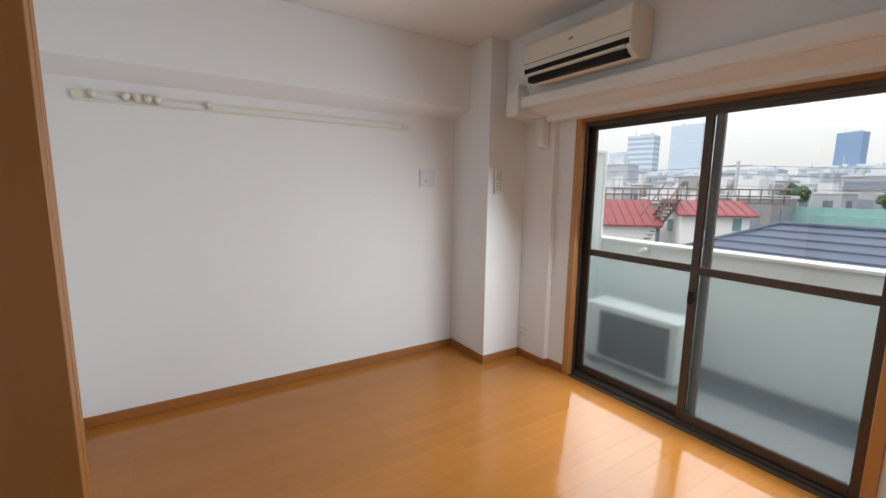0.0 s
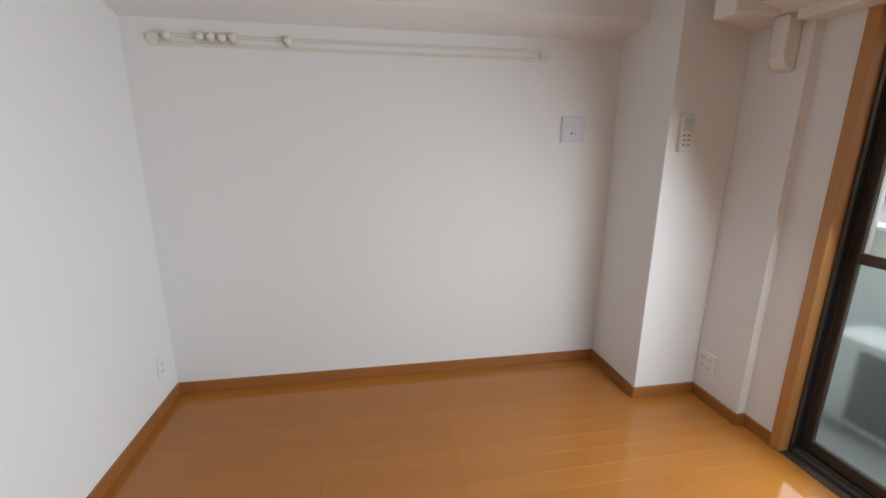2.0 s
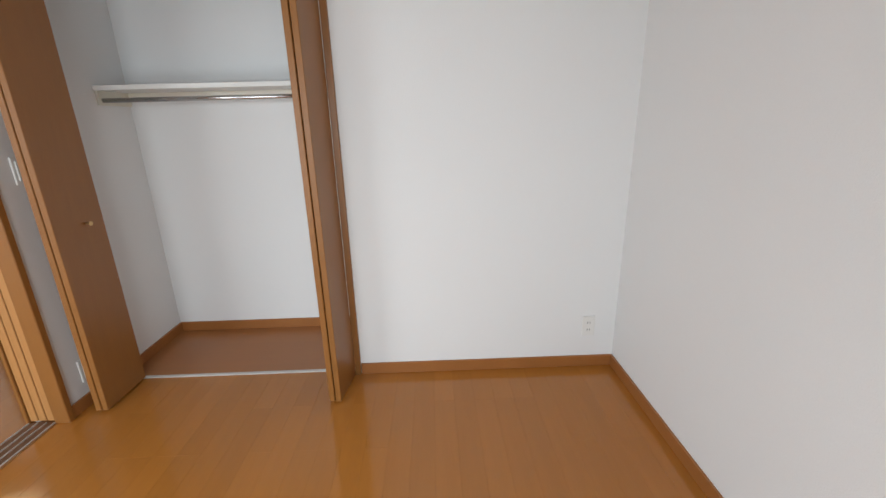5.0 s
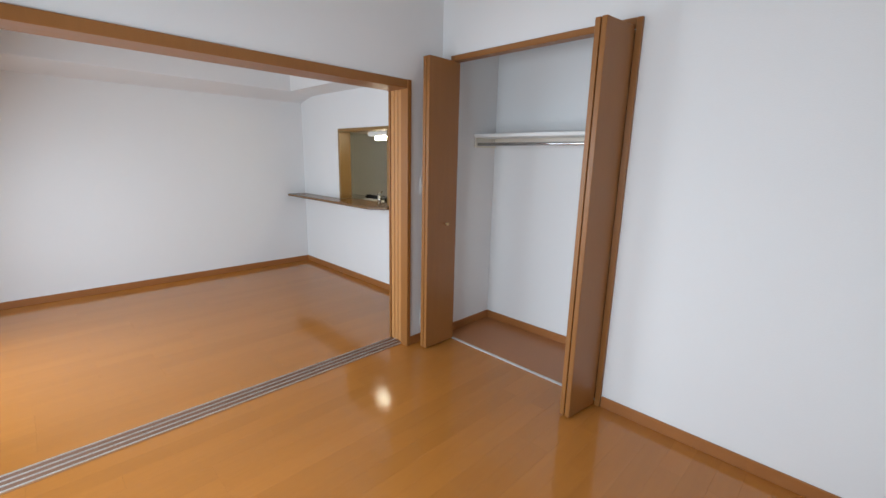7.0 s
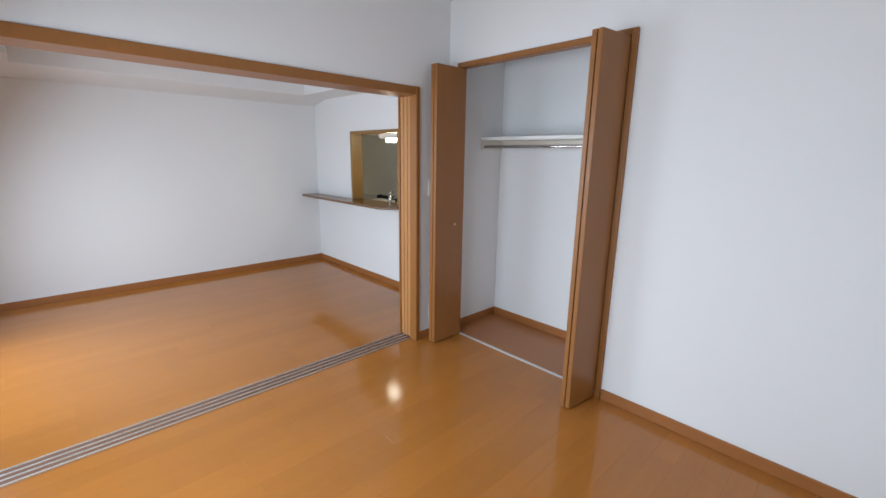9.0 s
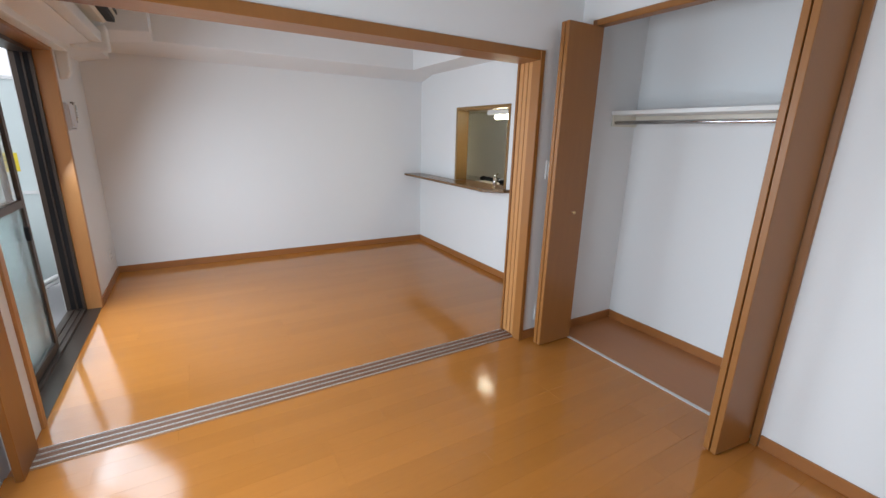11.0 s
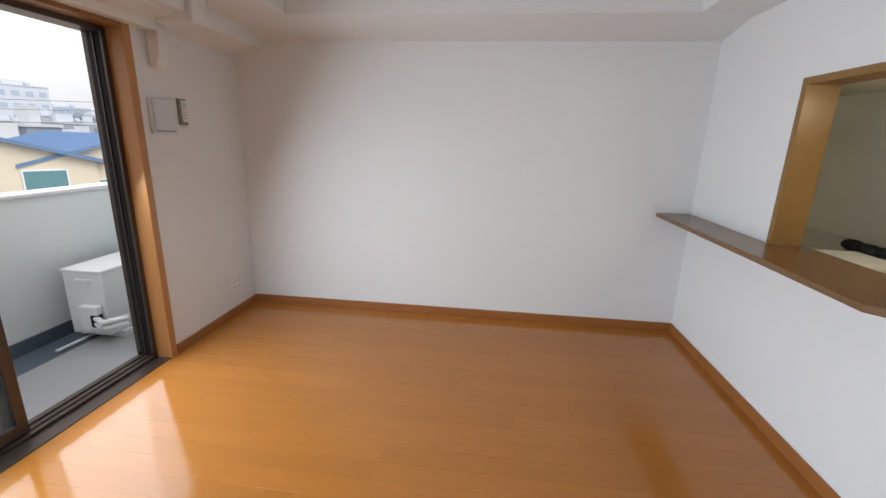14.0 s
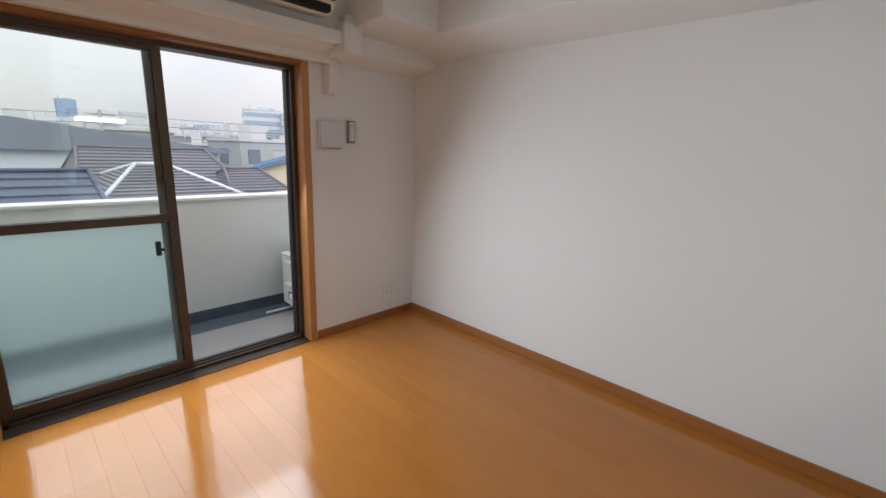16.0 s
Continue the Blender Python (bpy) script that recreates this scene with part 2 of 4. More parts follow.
structure(boxes("wall_partition", [((-0.08, 0.0, 1.905), (0.105, 2.66, H)), ((0.04, 2.66, -0.2), (0.105, YB, H)), ((0.04, YB + 0.02, -0.2), (0.13, 3.57, H)),
    ((-0.08, 2.66, -0.2), (-0.055, 5.3, H)), ((-0.055, 2.66, 1.95), (0.04, 3.6, H)), ((-0.055, 3.62, -0.2), (0.04, 5.3, H))], WALL), "white papered partition above the wide opening", "wall")
structure(boxes("wall_kitchen", [((XL, YK, -0.2), (-1.965, YK + 0.12, H)), ((-1.06, YK, -0.2), (XK, YK + 0.12, H)), ((-1.965, YK, -0.2), (-1.06, YK + 0.12, 0.885)),
    ((-1.965, YK, 1.685), (-1.06, YK + 0.12, H)), ((XK - 0.1, YK + 0.12, -0.2), (XK, 4.35, H))], WALL), "white papered kitchen wall with a serving hatch", "wall")
structure(boxes("wall_kitchen_back", [((XL, 5.0, -0.2), (-0.06, 5.1, H))], KITWALL), "beige kitchen back wall", "wall")
structure(boxes("ceiling", [((XL - 0.15, -0.21, H), (XR + 0.15, 5.3, H + 0.15))], CEIL), "white papered ceiling", "ceiling")


def beam(name, outline, axis, a, b):
    bm = bmesh.new()
    bm_prism(bm, outline, axis, a, b)
    return structure(finish(name, bm, WALL, bevel=0.004), "white papered ceiling beam", "beam")


beam("beam_rail", [(2.704, 2.038), (XR + 0.01, 1.975), (XR + 0.01, H), (2.704, H)], "y", 0.37, YB + 0.01)
beam("beam_end", [(-2.50, 2.115), (XL - 0.01, 2.035), (XL - 0.01, H), (-2.50, H)], "y", 0.0, YK + 0.01)
beam("beam_kitchen", [(3.07, 2.117), (YK + 0.01, 2.10), (YK + 0.01, H), (3.07, H)], "x", XL, XK)
beam("beam_window", [(-0.005, 1.935), (0.22, 1.985), (0.22, H), (-0.005, H)], "x", XL, 2.46)
beam("beam_window_step", [(0.2, 2.085), (0.585, 2.113), (0.585, H), (0.2, H)], "x", XL, -2.06)

# baseboards
bb = 0.065
runs = [((XR - 0.012, 0.379, 0), (XR, YB, bb)), ((2.452, 0.379, 0), (XR, 0.391, bb)), ((2.44, 0.0, 0), (2.452, 0.391, bb)), ((2.145, 0, 0), (2.44, 0.012, bb)),
        ((2.133, -0.045, 0), (2.145, 0.012, bb)), ((1.985, -0.045, 0), (2.133, -0.033, bb)), ((1.49, YB - 0.012, 0), (XR - 0.012, YB, bb)),
        ((0.105, 2.66, 0), (0.117, YB, bb)), ((0.117, YB - 0.012, 0), (0.205, YB, bb)),
        ((XL, 0, 0), (XL + 0.012, YK, bb)), ((XL + 0.012, YK - 0.012, 0), (XK + 0.012, YK, bb)), ((XK, YK, 0), (XK + 0.012, 4.35, bb)),
        ((XL + 0.012, 0, 0), (-1.925, 0.012, bb)), ((0.13, 3.0, 0), (0.142, 3.57, bb)), ((0.142, 3.558, 0), (1.548, 3.57, bb)), ((1.548, 3.0, 0), (1.56, 3.57, bb)),
        ((-0.092, 2.70, 0), (-0.08, 5.0, bb)), ((XK, 4.988, 0), (-0.092, 5.0, bb))]
structure(boxes("baseboard", runs, TRIM, bevel=0.002, seg=1), "orange-brown wooden baseboard", "baseboard")


# ---- windows ----
def sash(parent, x0, x1, y, z0, z1, midlo, midhi, latch=None):
    st, d = 0.045, 0.026
    boxes("sash_frame", [((x0, y - d / 2, z0), (x0 + st, y + d / 2, z1)), ((x1 - st, y - d / 2, z0), (x1, y + d / 2, z1)),
                         ((x0 + st, y - d / 2, z0), (x1 - st, y + d / 2, z0 + 0.055)), ((x0 + st, y - d / 2, z1 - 0.04), (x1 - st, y + d / 2, z1)),
                         ((x0 + st, y - d / 2, midlo), (x1 - st, y + d / 2, midhi))], BRONZE, parent, bevel=0.002, seg=1)
    for nm, a, b, m in (("upper_pane", midhi, z1 - 0.04, CLEAR), ("lower_pane", z0 + 0.055, midlo, FROST)):
        g = boxes(nm, [((x0 + st - 0.005, y - 0.003, a - 0.005), (x1 - st + 0.005, y + 0.003, b + 0.005))], m, parent)
        g.visible_shadow = False
    if latch is not None:
        boxes("latch", [((latch - 0.012, y + d / 2, 0.76), (latch + 0.012, y + d / 2 + 0.022, 0.84)), ((latch - 0.03, y + d / 2 + 0.008, 0.785), (latch - 0.012, y + d / 2 + 0.02, 0.80))], BLACK, parent, bevel=0.003)


def window(name, x0, x1, face, sashes, label, side):
    w = structure(empty(name, (x0 + x1) / 2, face, 0), label, "window")
    f, back = 0.05, -0.20
    boxes("casing", [((x0 - f, face - 0.11, 0.0), (x0, face + 0.012, WT + 0.012)), ((x1, face - 0.11, 0.0), (x1 + f, face + 0.012, WT + 0.012)),
                     ], PALE, w, bevel=0.003, seg=1)
    # same casing as the sides; the head's shade is put in as darker wood
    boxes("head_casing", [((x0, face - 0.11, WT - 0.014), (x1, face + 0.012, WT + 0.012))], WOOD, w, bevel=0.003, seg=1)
    boxes("track_frame", [((x0 + 0.001, back, 0.0), (x0 + side, -0.085, WT - 0.014)), ((x1 - side, back, 0.0), (x1 - 0.001, -0.085, WT - 0.014)),
                          ((x0 + side, back, WT - 0.04), (x1 - side, -0.085, WT - 0.014)), ((x0 + 0.001, back, 0.001), (x1 - 0.001, -0.085, 0.022)),
                          ((x0 + 0.03, -0.118, 0.022), (x1 - 0.03, -0.112, 0.03)), ((x0 + 0.03, -0.158, 0.022), (x1 - 0.03, -0.152, 0.03))], BRONZE, w, bevel=0.001, seg=1)
    ribs = []
    for jx, sgn in ((x0 + side, 1), (x1 - side, -1)):
        for ry in (-0.097, -0.135, -0.178):
            a, b = sorted((jx, jx + sgn * 0.009))
            ribs.append(((a, ry - 0.004, 0.031), (b, ry + 0.004, 0.05 if abs(ry + 0.135) > 0.03 else WT - 0.04)))
    boxes("jamb_seal", [((min(jx, jx + sgn * 0.0025), ya, 0.031), (max(jx, jx + sgn * 0.0025), yb, WT - 0.041)) for jx, sgn in ((x0 + side, 1), (x1 - side, -1)) for ya, yb in ((-0.128, -0.103), (-0.171, -0.142))], BLACK, w)
    boxes("jamb_rib", ribs, BRONZE, w)
    boxes("sill_strip", [((x0, -0.085, 0.001), (x1, face + 0.004, 0.005))], BRONZE, w)
    for s in sashes:
        sash(w, *s)
    return w


window("window_1", *W1, -0.045, [(1.055, 1.932, -0.155, 0.03, 1.88, 0.94, 0.985, None), (0.303, 1.14, -0.115, 0.03, 1.88, 0.94, 0.985, 1.12)],
       "closed bronze sliding window with frosted lower panes", 0.012)
window("window_2", *W2, 0.0, [(-1.105, -0.303, -0.155, 0.03, 1.88, 0.94, 0.985, None), (-1.135, -0.303, -0.115, 0.03, 1.88, 0.94, 0.985, -1.02)],
       "half open bronze sliding window with frosted lower panes", 0.028)

# ---- wide opening between the rooms ----
op = structure(empty("door_1", 0.0, 1.3, 0), "wide wooden opening with sliding doors in their pocket", "door")
boxes("casing", [((-0.08, 0.0, 1.85), (0.118, 2.66, 1.905)), ((-0.08, 0.002, 0.0), (0.118, 0.03, 1.85)), ((0.048, 2.625, 0.0), (0.122, 2.66, 1.905)), ((-0.092, 2.625, 0.0), (-0.076, 2.67, 1.905))], WOOD, op, bevel=0.003, seg=1)
for i in range(3):
    x = -0.074 + i * 0.041
    boxes("sliding_door", [((x + 0.003, 2.632, 0.012), (x + 0.038, 3.5, 1.85))], PALE, op, bevel=0.002, seg=1)
    boxes("threshold_rail", [((x + 0.006, 0.03, -0.001), (x + 0.032, 2.63, 0.005))], GROOVE, op)
boxes("threshold", [((-0.085, 0.03, -0.01), (0.06, 2.63, 0.0015))], WOOD, op)
boxes("threshold_line", [((x0, 0.03, 0.0), (x0 + 0.0035, 2.63, 0.0075)) for x0 in (-0.08, -0.038, 0.003, 0.044)], ALU, op)

# ---- closet ----
cw = structure(empty("closet_frame", 0.85, YB, 0), "orange-brown wooden closet frame", "frame")
boxes("casing", [((0.205, YB - 0.02, 0.0), (CL, YB + 0.05, CH + 0.035)), ((CR, YB - 0.02, 0.0), (CR + 0.032, YB + 0.05, CH + 0.035)), ((CL, YB - 0.02, CH), (CR, YB + 0.05, CH + 0.035))], WOOD, cw, bevel=0.003, seg=1)
boxes("floor_track", [((CL, 2.985, 0.0), (CR, 3.005, 0.006))], ALU, cw)


def folded_door(x, knob_side, deep=2.985, turn=0.0, inset=0.0):
    d = empty("folding_door", x, 2.83, 0.012)
    tagged(d, "orange-brown wooden folding closet door, folded open", "door", "closet folding doors")
    for k in (-1, 1):
        boxes("leaf", [((x + (0.003 if k > 0 else -0.031), 2.695, 0.012), (x + (0.031 if k > 0 else -0.003), deep if k > 0 else max(deep, 2.985) + inset, 2.05))], WOOD, d, bevel=0.002, seg=1)
    bm = bmesh.new()
    s = x + 0.031 * knob_side
    bm_cyl(bm, (s, 2.875, 0.935), (s + 0.014 * knob_side, 2.875, 0.935), 0.005)
    bm_cyl(bm, (s + 0.014 * knob_side, 2.875, 0.935), (s + 0.024 * knob_side, 2.875, 0.935), 0.009, r2=0.011)
    tagged(finish("knob", bm, BRASS, d), "small brass knob")
    boxes("hinge", [((x - 0.006, deep + 0.001, z), (x + 0.006, deep + 0.004, z + 0.05)) for z in (0.2, 1.0, 1.8)], STEEL, d)
    pivot = Matrix.Translation((x, 2.695, 0))
    d.matrix_world = pivot @ Matrix.Rotation(radians(turn), 4, "Z") @ pivot.inverted() @ d.matrix_world
    return d


folded_door(0.226, 1)
folded_door(1.396, -1, 2.938, -7.0, 0.045)

sh = empty("closet_shelf", 0.8, 3.45, 1.55)
tagged(sh, "white closet shelf with a steel hanging rail", "shelf")
boxes("board", [((0.131, 3.30, 1.565), (1.559, 3.569, 1.59))], PLASTIC, sh, bevel=0.002)
boxes("bracket", [((0.131, 3.31, 1.49), (0.145, 3.565, 1.565)), ((1.545, 3.31, 1.49), (1.559, 3.565, 1.565)), ((0.145, 3.55, 1.52), (1.545, 3.568, 1.565))], CREAM, sh, bevel=0.002)
bm = bmesh.new()
bm_cyl(bm, (0.145, 3.34, 1.515), (1.545, 3.34, 1.515), 0.0125, 16)
finish("rail", bm, STEEL, sh)


# ---- small wall fittings ----
def plate(name, label, category, center, normal, w, h, d=0.008, parts=(), mat=PLASTIC):
    """A wall plate. parts: (u, v, w, h, depth, material) on its face."""
    nx, ny = normal
    ux, uy = -ny, nx
    cx, cy, cz = center
    th = tagged(empty(name, cx, cy, cz), label, category)

    def block(nm, u, v, bw, bh, d0, d1, m, bev):
        a = (cx + ux * (u - bw / 2) + nx * d0, cy + uy * (u - bw / 2) + ny * d0)
        b = (cx + ux * (u + bw / 2) + nx * d1, cy + uy * (u + bw / 2) + ny * d1)
        boxes(nm, [((min(a[0], b[0]), min(a[1], b[1]), cz + v - bh / 2), (max(a[0], b[0]), max(a[1], b[1]), cz + v + bh / 2))], m, th, bevel=bev)
    block("body", 0, 0, w, h, 0, d, mat, min(0.003, d * 0.4))
    for nm, u, v, bw, bh, dd, m in parts:
        block(nm, u, v, bw, bh, d - 0.001, d + dd, m, 0)
    return th


def vent(center, normal):
    return plate("wall_vent", "square white ventilation cover on the wall", "vent", center, normal, 0.145, 0.145, 0.012,
                 [("cover", 0, 0.0, 0.125, 0.125, 0.004, VENTP), ("lever", 0.018, -0.022, 0.012, 0.02, 0.012, CREAM), ("knob", -0.012, -0.022, 0.01, 0.01, 0.01, GREYP)], VENTP)


vent((XR, 0.65, 1.495), (-1, 0))
plate("wall_vent", "square white ventilation cover on the wall", "vent", (-2.066, 0.0, 1.463), (0, 1), 0.19, 0.195, 0.02,
      [("cover", 0, 0.006, 0.165, 0.16, 0.01, VENTP), ("slot", 0, -0.083, 0.15, 0.006, 0.003, GREYP), ("lever", -0.03, -0.06, 0.012, 0.014, 0.013, CREAM)], VENTP)


def outlet(center, normal, w=0.07):
    cols = (0.0,) if w < 0.1 else (-0.024, 0.024)
    parts = [("socket", c, 0, 0.036, 0.084, 0.0015, PLASTIC) for c in cols]
    parts += [("slot", c + u, v, 0.0035, 0.012, 0.0024, GREYP) for c in cols for u in (-0.007, 0.007) for v in (-0.022, 0.022)]
    return plate("wall_outlet", "white wall outlet plate with slotted sockets", "outlet", center, normal, w, 0.12, 0.008, parts)


outlet((2.374, 0.0, 0.23), (0, 1), 0.116)
outlet((2.768, YB, 0.25), (0, -1))
outlet((-2.59, 0.0, 0.245), (0, 1), 0.116)
outlet((XK, 3.53, 0.27), (1, 0))
outlet((0.105, 2.80, 0.19), (1, 0))
plate("light_switch", "white wall light switch", "switch", (0.105, 2.79, 1.20), (1, 0), 0.07, 0.12, 0.008, [("rocker", 0, 0, 0.04, 0.085, 0.006, PLASTIC)])
plate("intercom", "cream wall intercom handset", "intercom", (XK, 3.63, 1.30), (1, 0), 0.10, 0.19, 0.03, [("handset", -0.02, 0, 0.04, 0.18, 0.022, CREAM), ("grille", 0.028, 0.04, 0.03, 0.05, 0.003, GREYP)], CREAM)


def remote(center, normal, body, screen, w=0.066, h=0.18):
    return plate("remote_control", "air conditioner remote in a wall holder", "remote control", center, normal, w, h, 0.02,
                 [("screen", 0, h * 0.22, w * 0.66, h * 0.33, 0.0015, screen)] + [("button", u, v, 0.012, 0.008, 0.003, GREYP) for v in (-0.012, -0.034, -0.056) for u in (-0.013, 0.013)], body)


remote((2.452, 0.29, 1.468), (-1, 0), CREAM, LCD)
plate("remote_control", "pale remote control in a dark wall holder", "remote control", (-2.232, 0.0, 1.498), (0, 1), 0.062, 0.155, 0.018,
      [("handset", 0, 0.004, 0.036, 0.125, 0.008, PLASTIC), ("screen", 0, 0.036, 0.028, 0.038, 0.0092, LCD)] + [("button", u, v, 0.008, 0.007, 0.0095, GREYP) for v in (0.0, -0.018, -0.036) for u in (-0.009, 0.009)], GREYP)

# ---- hanging rail with beads on the side wall ----
pr = tagged(empty("picture_rail", XR, 1.83, 1.885), "cream wall hanging rail with sliding hooks", "rail")
boxes("rail", [((XR - 0.012, 0.85, 1.898), (XR, 2.82, 1.912)), ((XR - 0.012, 0.85, 1.858), (XR, 2.82, 1.870))], CREAM, pr, bevel=0.003)
for y in (0.85, 2.82):
    bm = bmesh.new()
    bm_cyl(bm, (XR, y, 1.885), (XR - 0.014, y, 1.885), 0.028, 20)
    finish("end_cap", bm, CREAM, pr)
for y in (2.755, 2.61, 2.56, 2.51, 2.46, 2.205):
    bm = bmesh.new()
    bmesh.ops.create_uvsphere(bm, u_segments=14, v_segments=8, radius=0.021, matrix=Matrix.Translation((XR - 0.018, y, 1.9)))
    bm_box(bm, (XR - 0.014, y - 0.008, 1.872), (XR - 0.004, y + 0.008, 1.9))
    finish("hook", bm, CREAM, pr)


# ---- indoor air conditioners ----
def air_conditioner(x0, x1, mirror):
    a = tagged(empty("air_conditioner", (x0 + x1) / 2, 0.22, 2.11), "cream wall air conditioner with an open dark louvre", "air conditioner")
    prof = [(0.22, 2.12), (0.33, 2.105), (0.385, 2.13), (0.405, 2.165), (0.418, 2.24), (0.41, 2.345), (0.39, 2.37), (0.22, 2.372)]
    bm = bmesh.new()
    bm_prism(bm, prof, "x", x0, x1)
    finish("body", bm, CREAM, a, bevel=0.008, seg=3)
    boxes("louvre", [((x0 + 0.012, 0.38, 2.168), (x1 - 0.012, 0.418, 2.196)), ((x0 + 0.03, 0.35, 2.112), (x1 - 0.03, 0.401, 2.150))], BLACK, a, bevel=0.004)
    boxes("louvre_blade", [((x0 + 0.035, 0.375, 2.153), (x1 - 0.035, 0.412, 2.168))], CREAM, a, bevel=0.003)
    boxes("panel_line", [((x0 + 0.004, 0.409, 2.225), (x1 - 0.004, 0.4185, 2.229))], GREYP, a)
    boxes("badge", [(((x0 + x1) / 2 - 0.015, 0.412, 2.288), ((x0 + x1) / 2 + 0.015, 0.4172, 2.297))], GREYP, a)
    return a


air_conditioner(1.29, 2.07, 1)
air_conditioner(-1.88, -1.10, -1)


def pipe_cover(xbox, xin, xend, ex):
    """Pipe covers under an air conditioner: xbox is the far side of the junction box, xin its near side, xend where the run ends."""
    d = tagged(empty("pipe_cover", (xbox + xend) / 2, 0.22, 2.0), "white plastic pipe cover along the beam", "pipe cover")
    s = 1 if xin > xbox else -1
    lo, hi = min(xin, xend), max(xin, xend)
    boxes("upper_run", [((lo, 0.22, 1.99), (hi, 0.292, 2.065))], PLASTIC, d, bevel=0.008, seg=3)
    bx = sorted((xbox, xin))
    boxes("junction", [((bx[0], 0.10, 1.94), (bx[1], 0.325, 2.115))], PLASTIC, d, bevel=0.015, seg=3)
    boxes("upright", [((bx[0] + 0.02, 0.22, 2.10), (bx[1] - 0.02, 0.30, 2.16))], PLASTIC, d, bevel=0.008, seg=3)
    bm = bmesh.new()
    bm_prism(bm, [(0.0, 1.72), (0.05, 1.735), (0.075, 1.78), (0.08, 1.95), (0.0, 1.95)], "x", ex - 0.037, ex + 0.037)
    finish("elbow", bm, PLASTIC, d, bevel=0.012, seg=3)
    return d


pipe_cover(2.34, 2.215, 0.13, 2.235)
pipe_cover(-2.115, -1.985, -0.1, -2.065)
structure(boxes("trim_window", [((0.13, -0.045, 1.913), (2.17, 0.075, 1.965)), ((-2.07, 0.0, 1.913), (-0.1, 0.075, 1.965))], PLASTIC, bevel=0.006), "white curtain batten above the windows", "trim")

# ---- serving hatch, counter and kitchen ----
structure(boxes("hatch_frame", [((-1.985, YK - 0.012, 0.91), (-1.95, YK + 0.135, 1.70)), ((-1.072, YK - 0.012, 0.91), (-1.045, YK + 0.135, 1.70)), ((-1.95, YK - 0.012, 1.667), (-1.072, YK + 0.135, 1.70))], FRAMEWOOD, bevel=0.003), "brown wooden serving hatch frame", "frame")
bm = bmesh.new()
bm_prism(bm, [(XL + 0.001, 3.13), (-1.10, 3.13), (-0.955, 3.27), (-0.955, YK - 0.001), (-1.07, YK - 0.001), (-1.07, 3.52), (-1.951, 3.52), (-1.951, YK - 0.001), (XL + 0.001, YK - 0.001)], "z", 0.882, 0.909)
tagged(finish("counter_shelf", bm, COUNTER, bevel=0.006, seg=3), "dark brown wooden counter shelf below the hatch", "counter")

kc = tagged(empty("kitchen_counter", -1.9, 3.8, 0), "kitchen counter with a steel sink", "counter")
boxes("cabinet", [((XL + 0.01, 3.53, 0.0), (-1.09, 4.12, 0.82))], CREAM, kc, bevel=0.003)
boxes("worktop", [((XL + 0.01, 3.495, 0.82), (-1.085, 4.14, 0.86))], STEEL, kc, bevel=0.004)
boxes("sink_edge", [((-1.75, 3.62, 0.86), (-1.15, 4.05, 0.866))], STEEL, kc, bevel=0.002)
bm = bmesh.new()
bm_cyl(bm, (-1.53, 3.60, 0.86), (-1.53, 3.60, 0.975), 0.022, 16)
bm_cyl(bm, (-1.53, 3.60, 0.975), (-1.53, 3.60, 1.0), 0.024, 16, r2=0.018)
bm_cyl(bm, (-1.53, 3.61, 0.935), (-1.33, 3.70, 0.985), 0.012, 12)
bm_cyl(bm, (-1.53, 3.60, 0.99), (-1.56, 3.66, 1.005), 0.008, 10)
tagged(finish("kitchen_tap", bm, STEEL), "chrome single-lever kitchen tap", "tap")
bm = bmesh.new()
for i in range(7):
    bmesh.ops.create_uvsphere(bm, u_segments=10, v_segments=6, radius=0.035 + 0.012 * random.random(), matrix=Matrix.Translation((-2.12 + i * 0.06, 3.86 + 0.02 * random.random(), 0.885 + 0.015 * random.random())) @ Matrix.Diagonal((1.4, 1, 0.7, 1)))
tagged(finish("black_cloth", bm, BLACK), "crumpled black cloth on the worktop", "cloth")
boxes_paper = boxes("paper_sheet", [((-2.0, 3.60, 0.861), (-1.70, 3.80, 0.885))], PLASTIC, bevel=0.004)
tagged(boxes_paper, "white folded papers on the worktop", "paper")
kl = tagged(empty("kitchen_lamp", -1.38, 3.62, 1.6), "lit white fluorescent lamp over the sink", "lamp")
boxes("housing", [((-1.68, 3.56, 1.622), (-1.10, 3.68, 1.669))], PLASTIC, kl, bevel=0.004)
bm = bmesh.new()
bm_cyl(bm, (-1.60, 3.62, 1.60), (-1.14, 3.62, 1.60), 0.022, 16)
finish("tube", bm, TUBE, kl)
wc = boxes("wall_cabinet", [((XL + 0.01, 3.50, 1.67), (-1.09, 3.85, 2.3))], CREAM, bevel=0.003)
tagged(wc, "cream kitchen wall cabinet above the hatch", "cabinet")

# ---- balcony ----
structure(boxes("balcony_floor", [((-4.5, -0.84, -0.3), (4.2, -0.21, -0.08))], DECK), "grey balcony floor", "floor")
structure(boxes("balcony_gutter", [((-4.5, -1.12, -0.3), (4.2, -0.84, -0.095)), ((-4.5, -1.12, -0.095), (4.2, -1.105, 0.0))], GUTTER), "dark painted balcony gutter", "gutter")
structure(boxes("balcony_parapet", [((-4.5, -1.26, -1.0), (4.2, -1.12, 0.93))], CONC), "pale painted balcony parapet", "parapet")
structure(boxes("parapet_cap", [((-4.5, -1.275, 0.93), (4.2, -1.105, 0.957))], CONCTOP, bevel=0.006), "white parapet cap", "trim")

# ---- balcony things ----


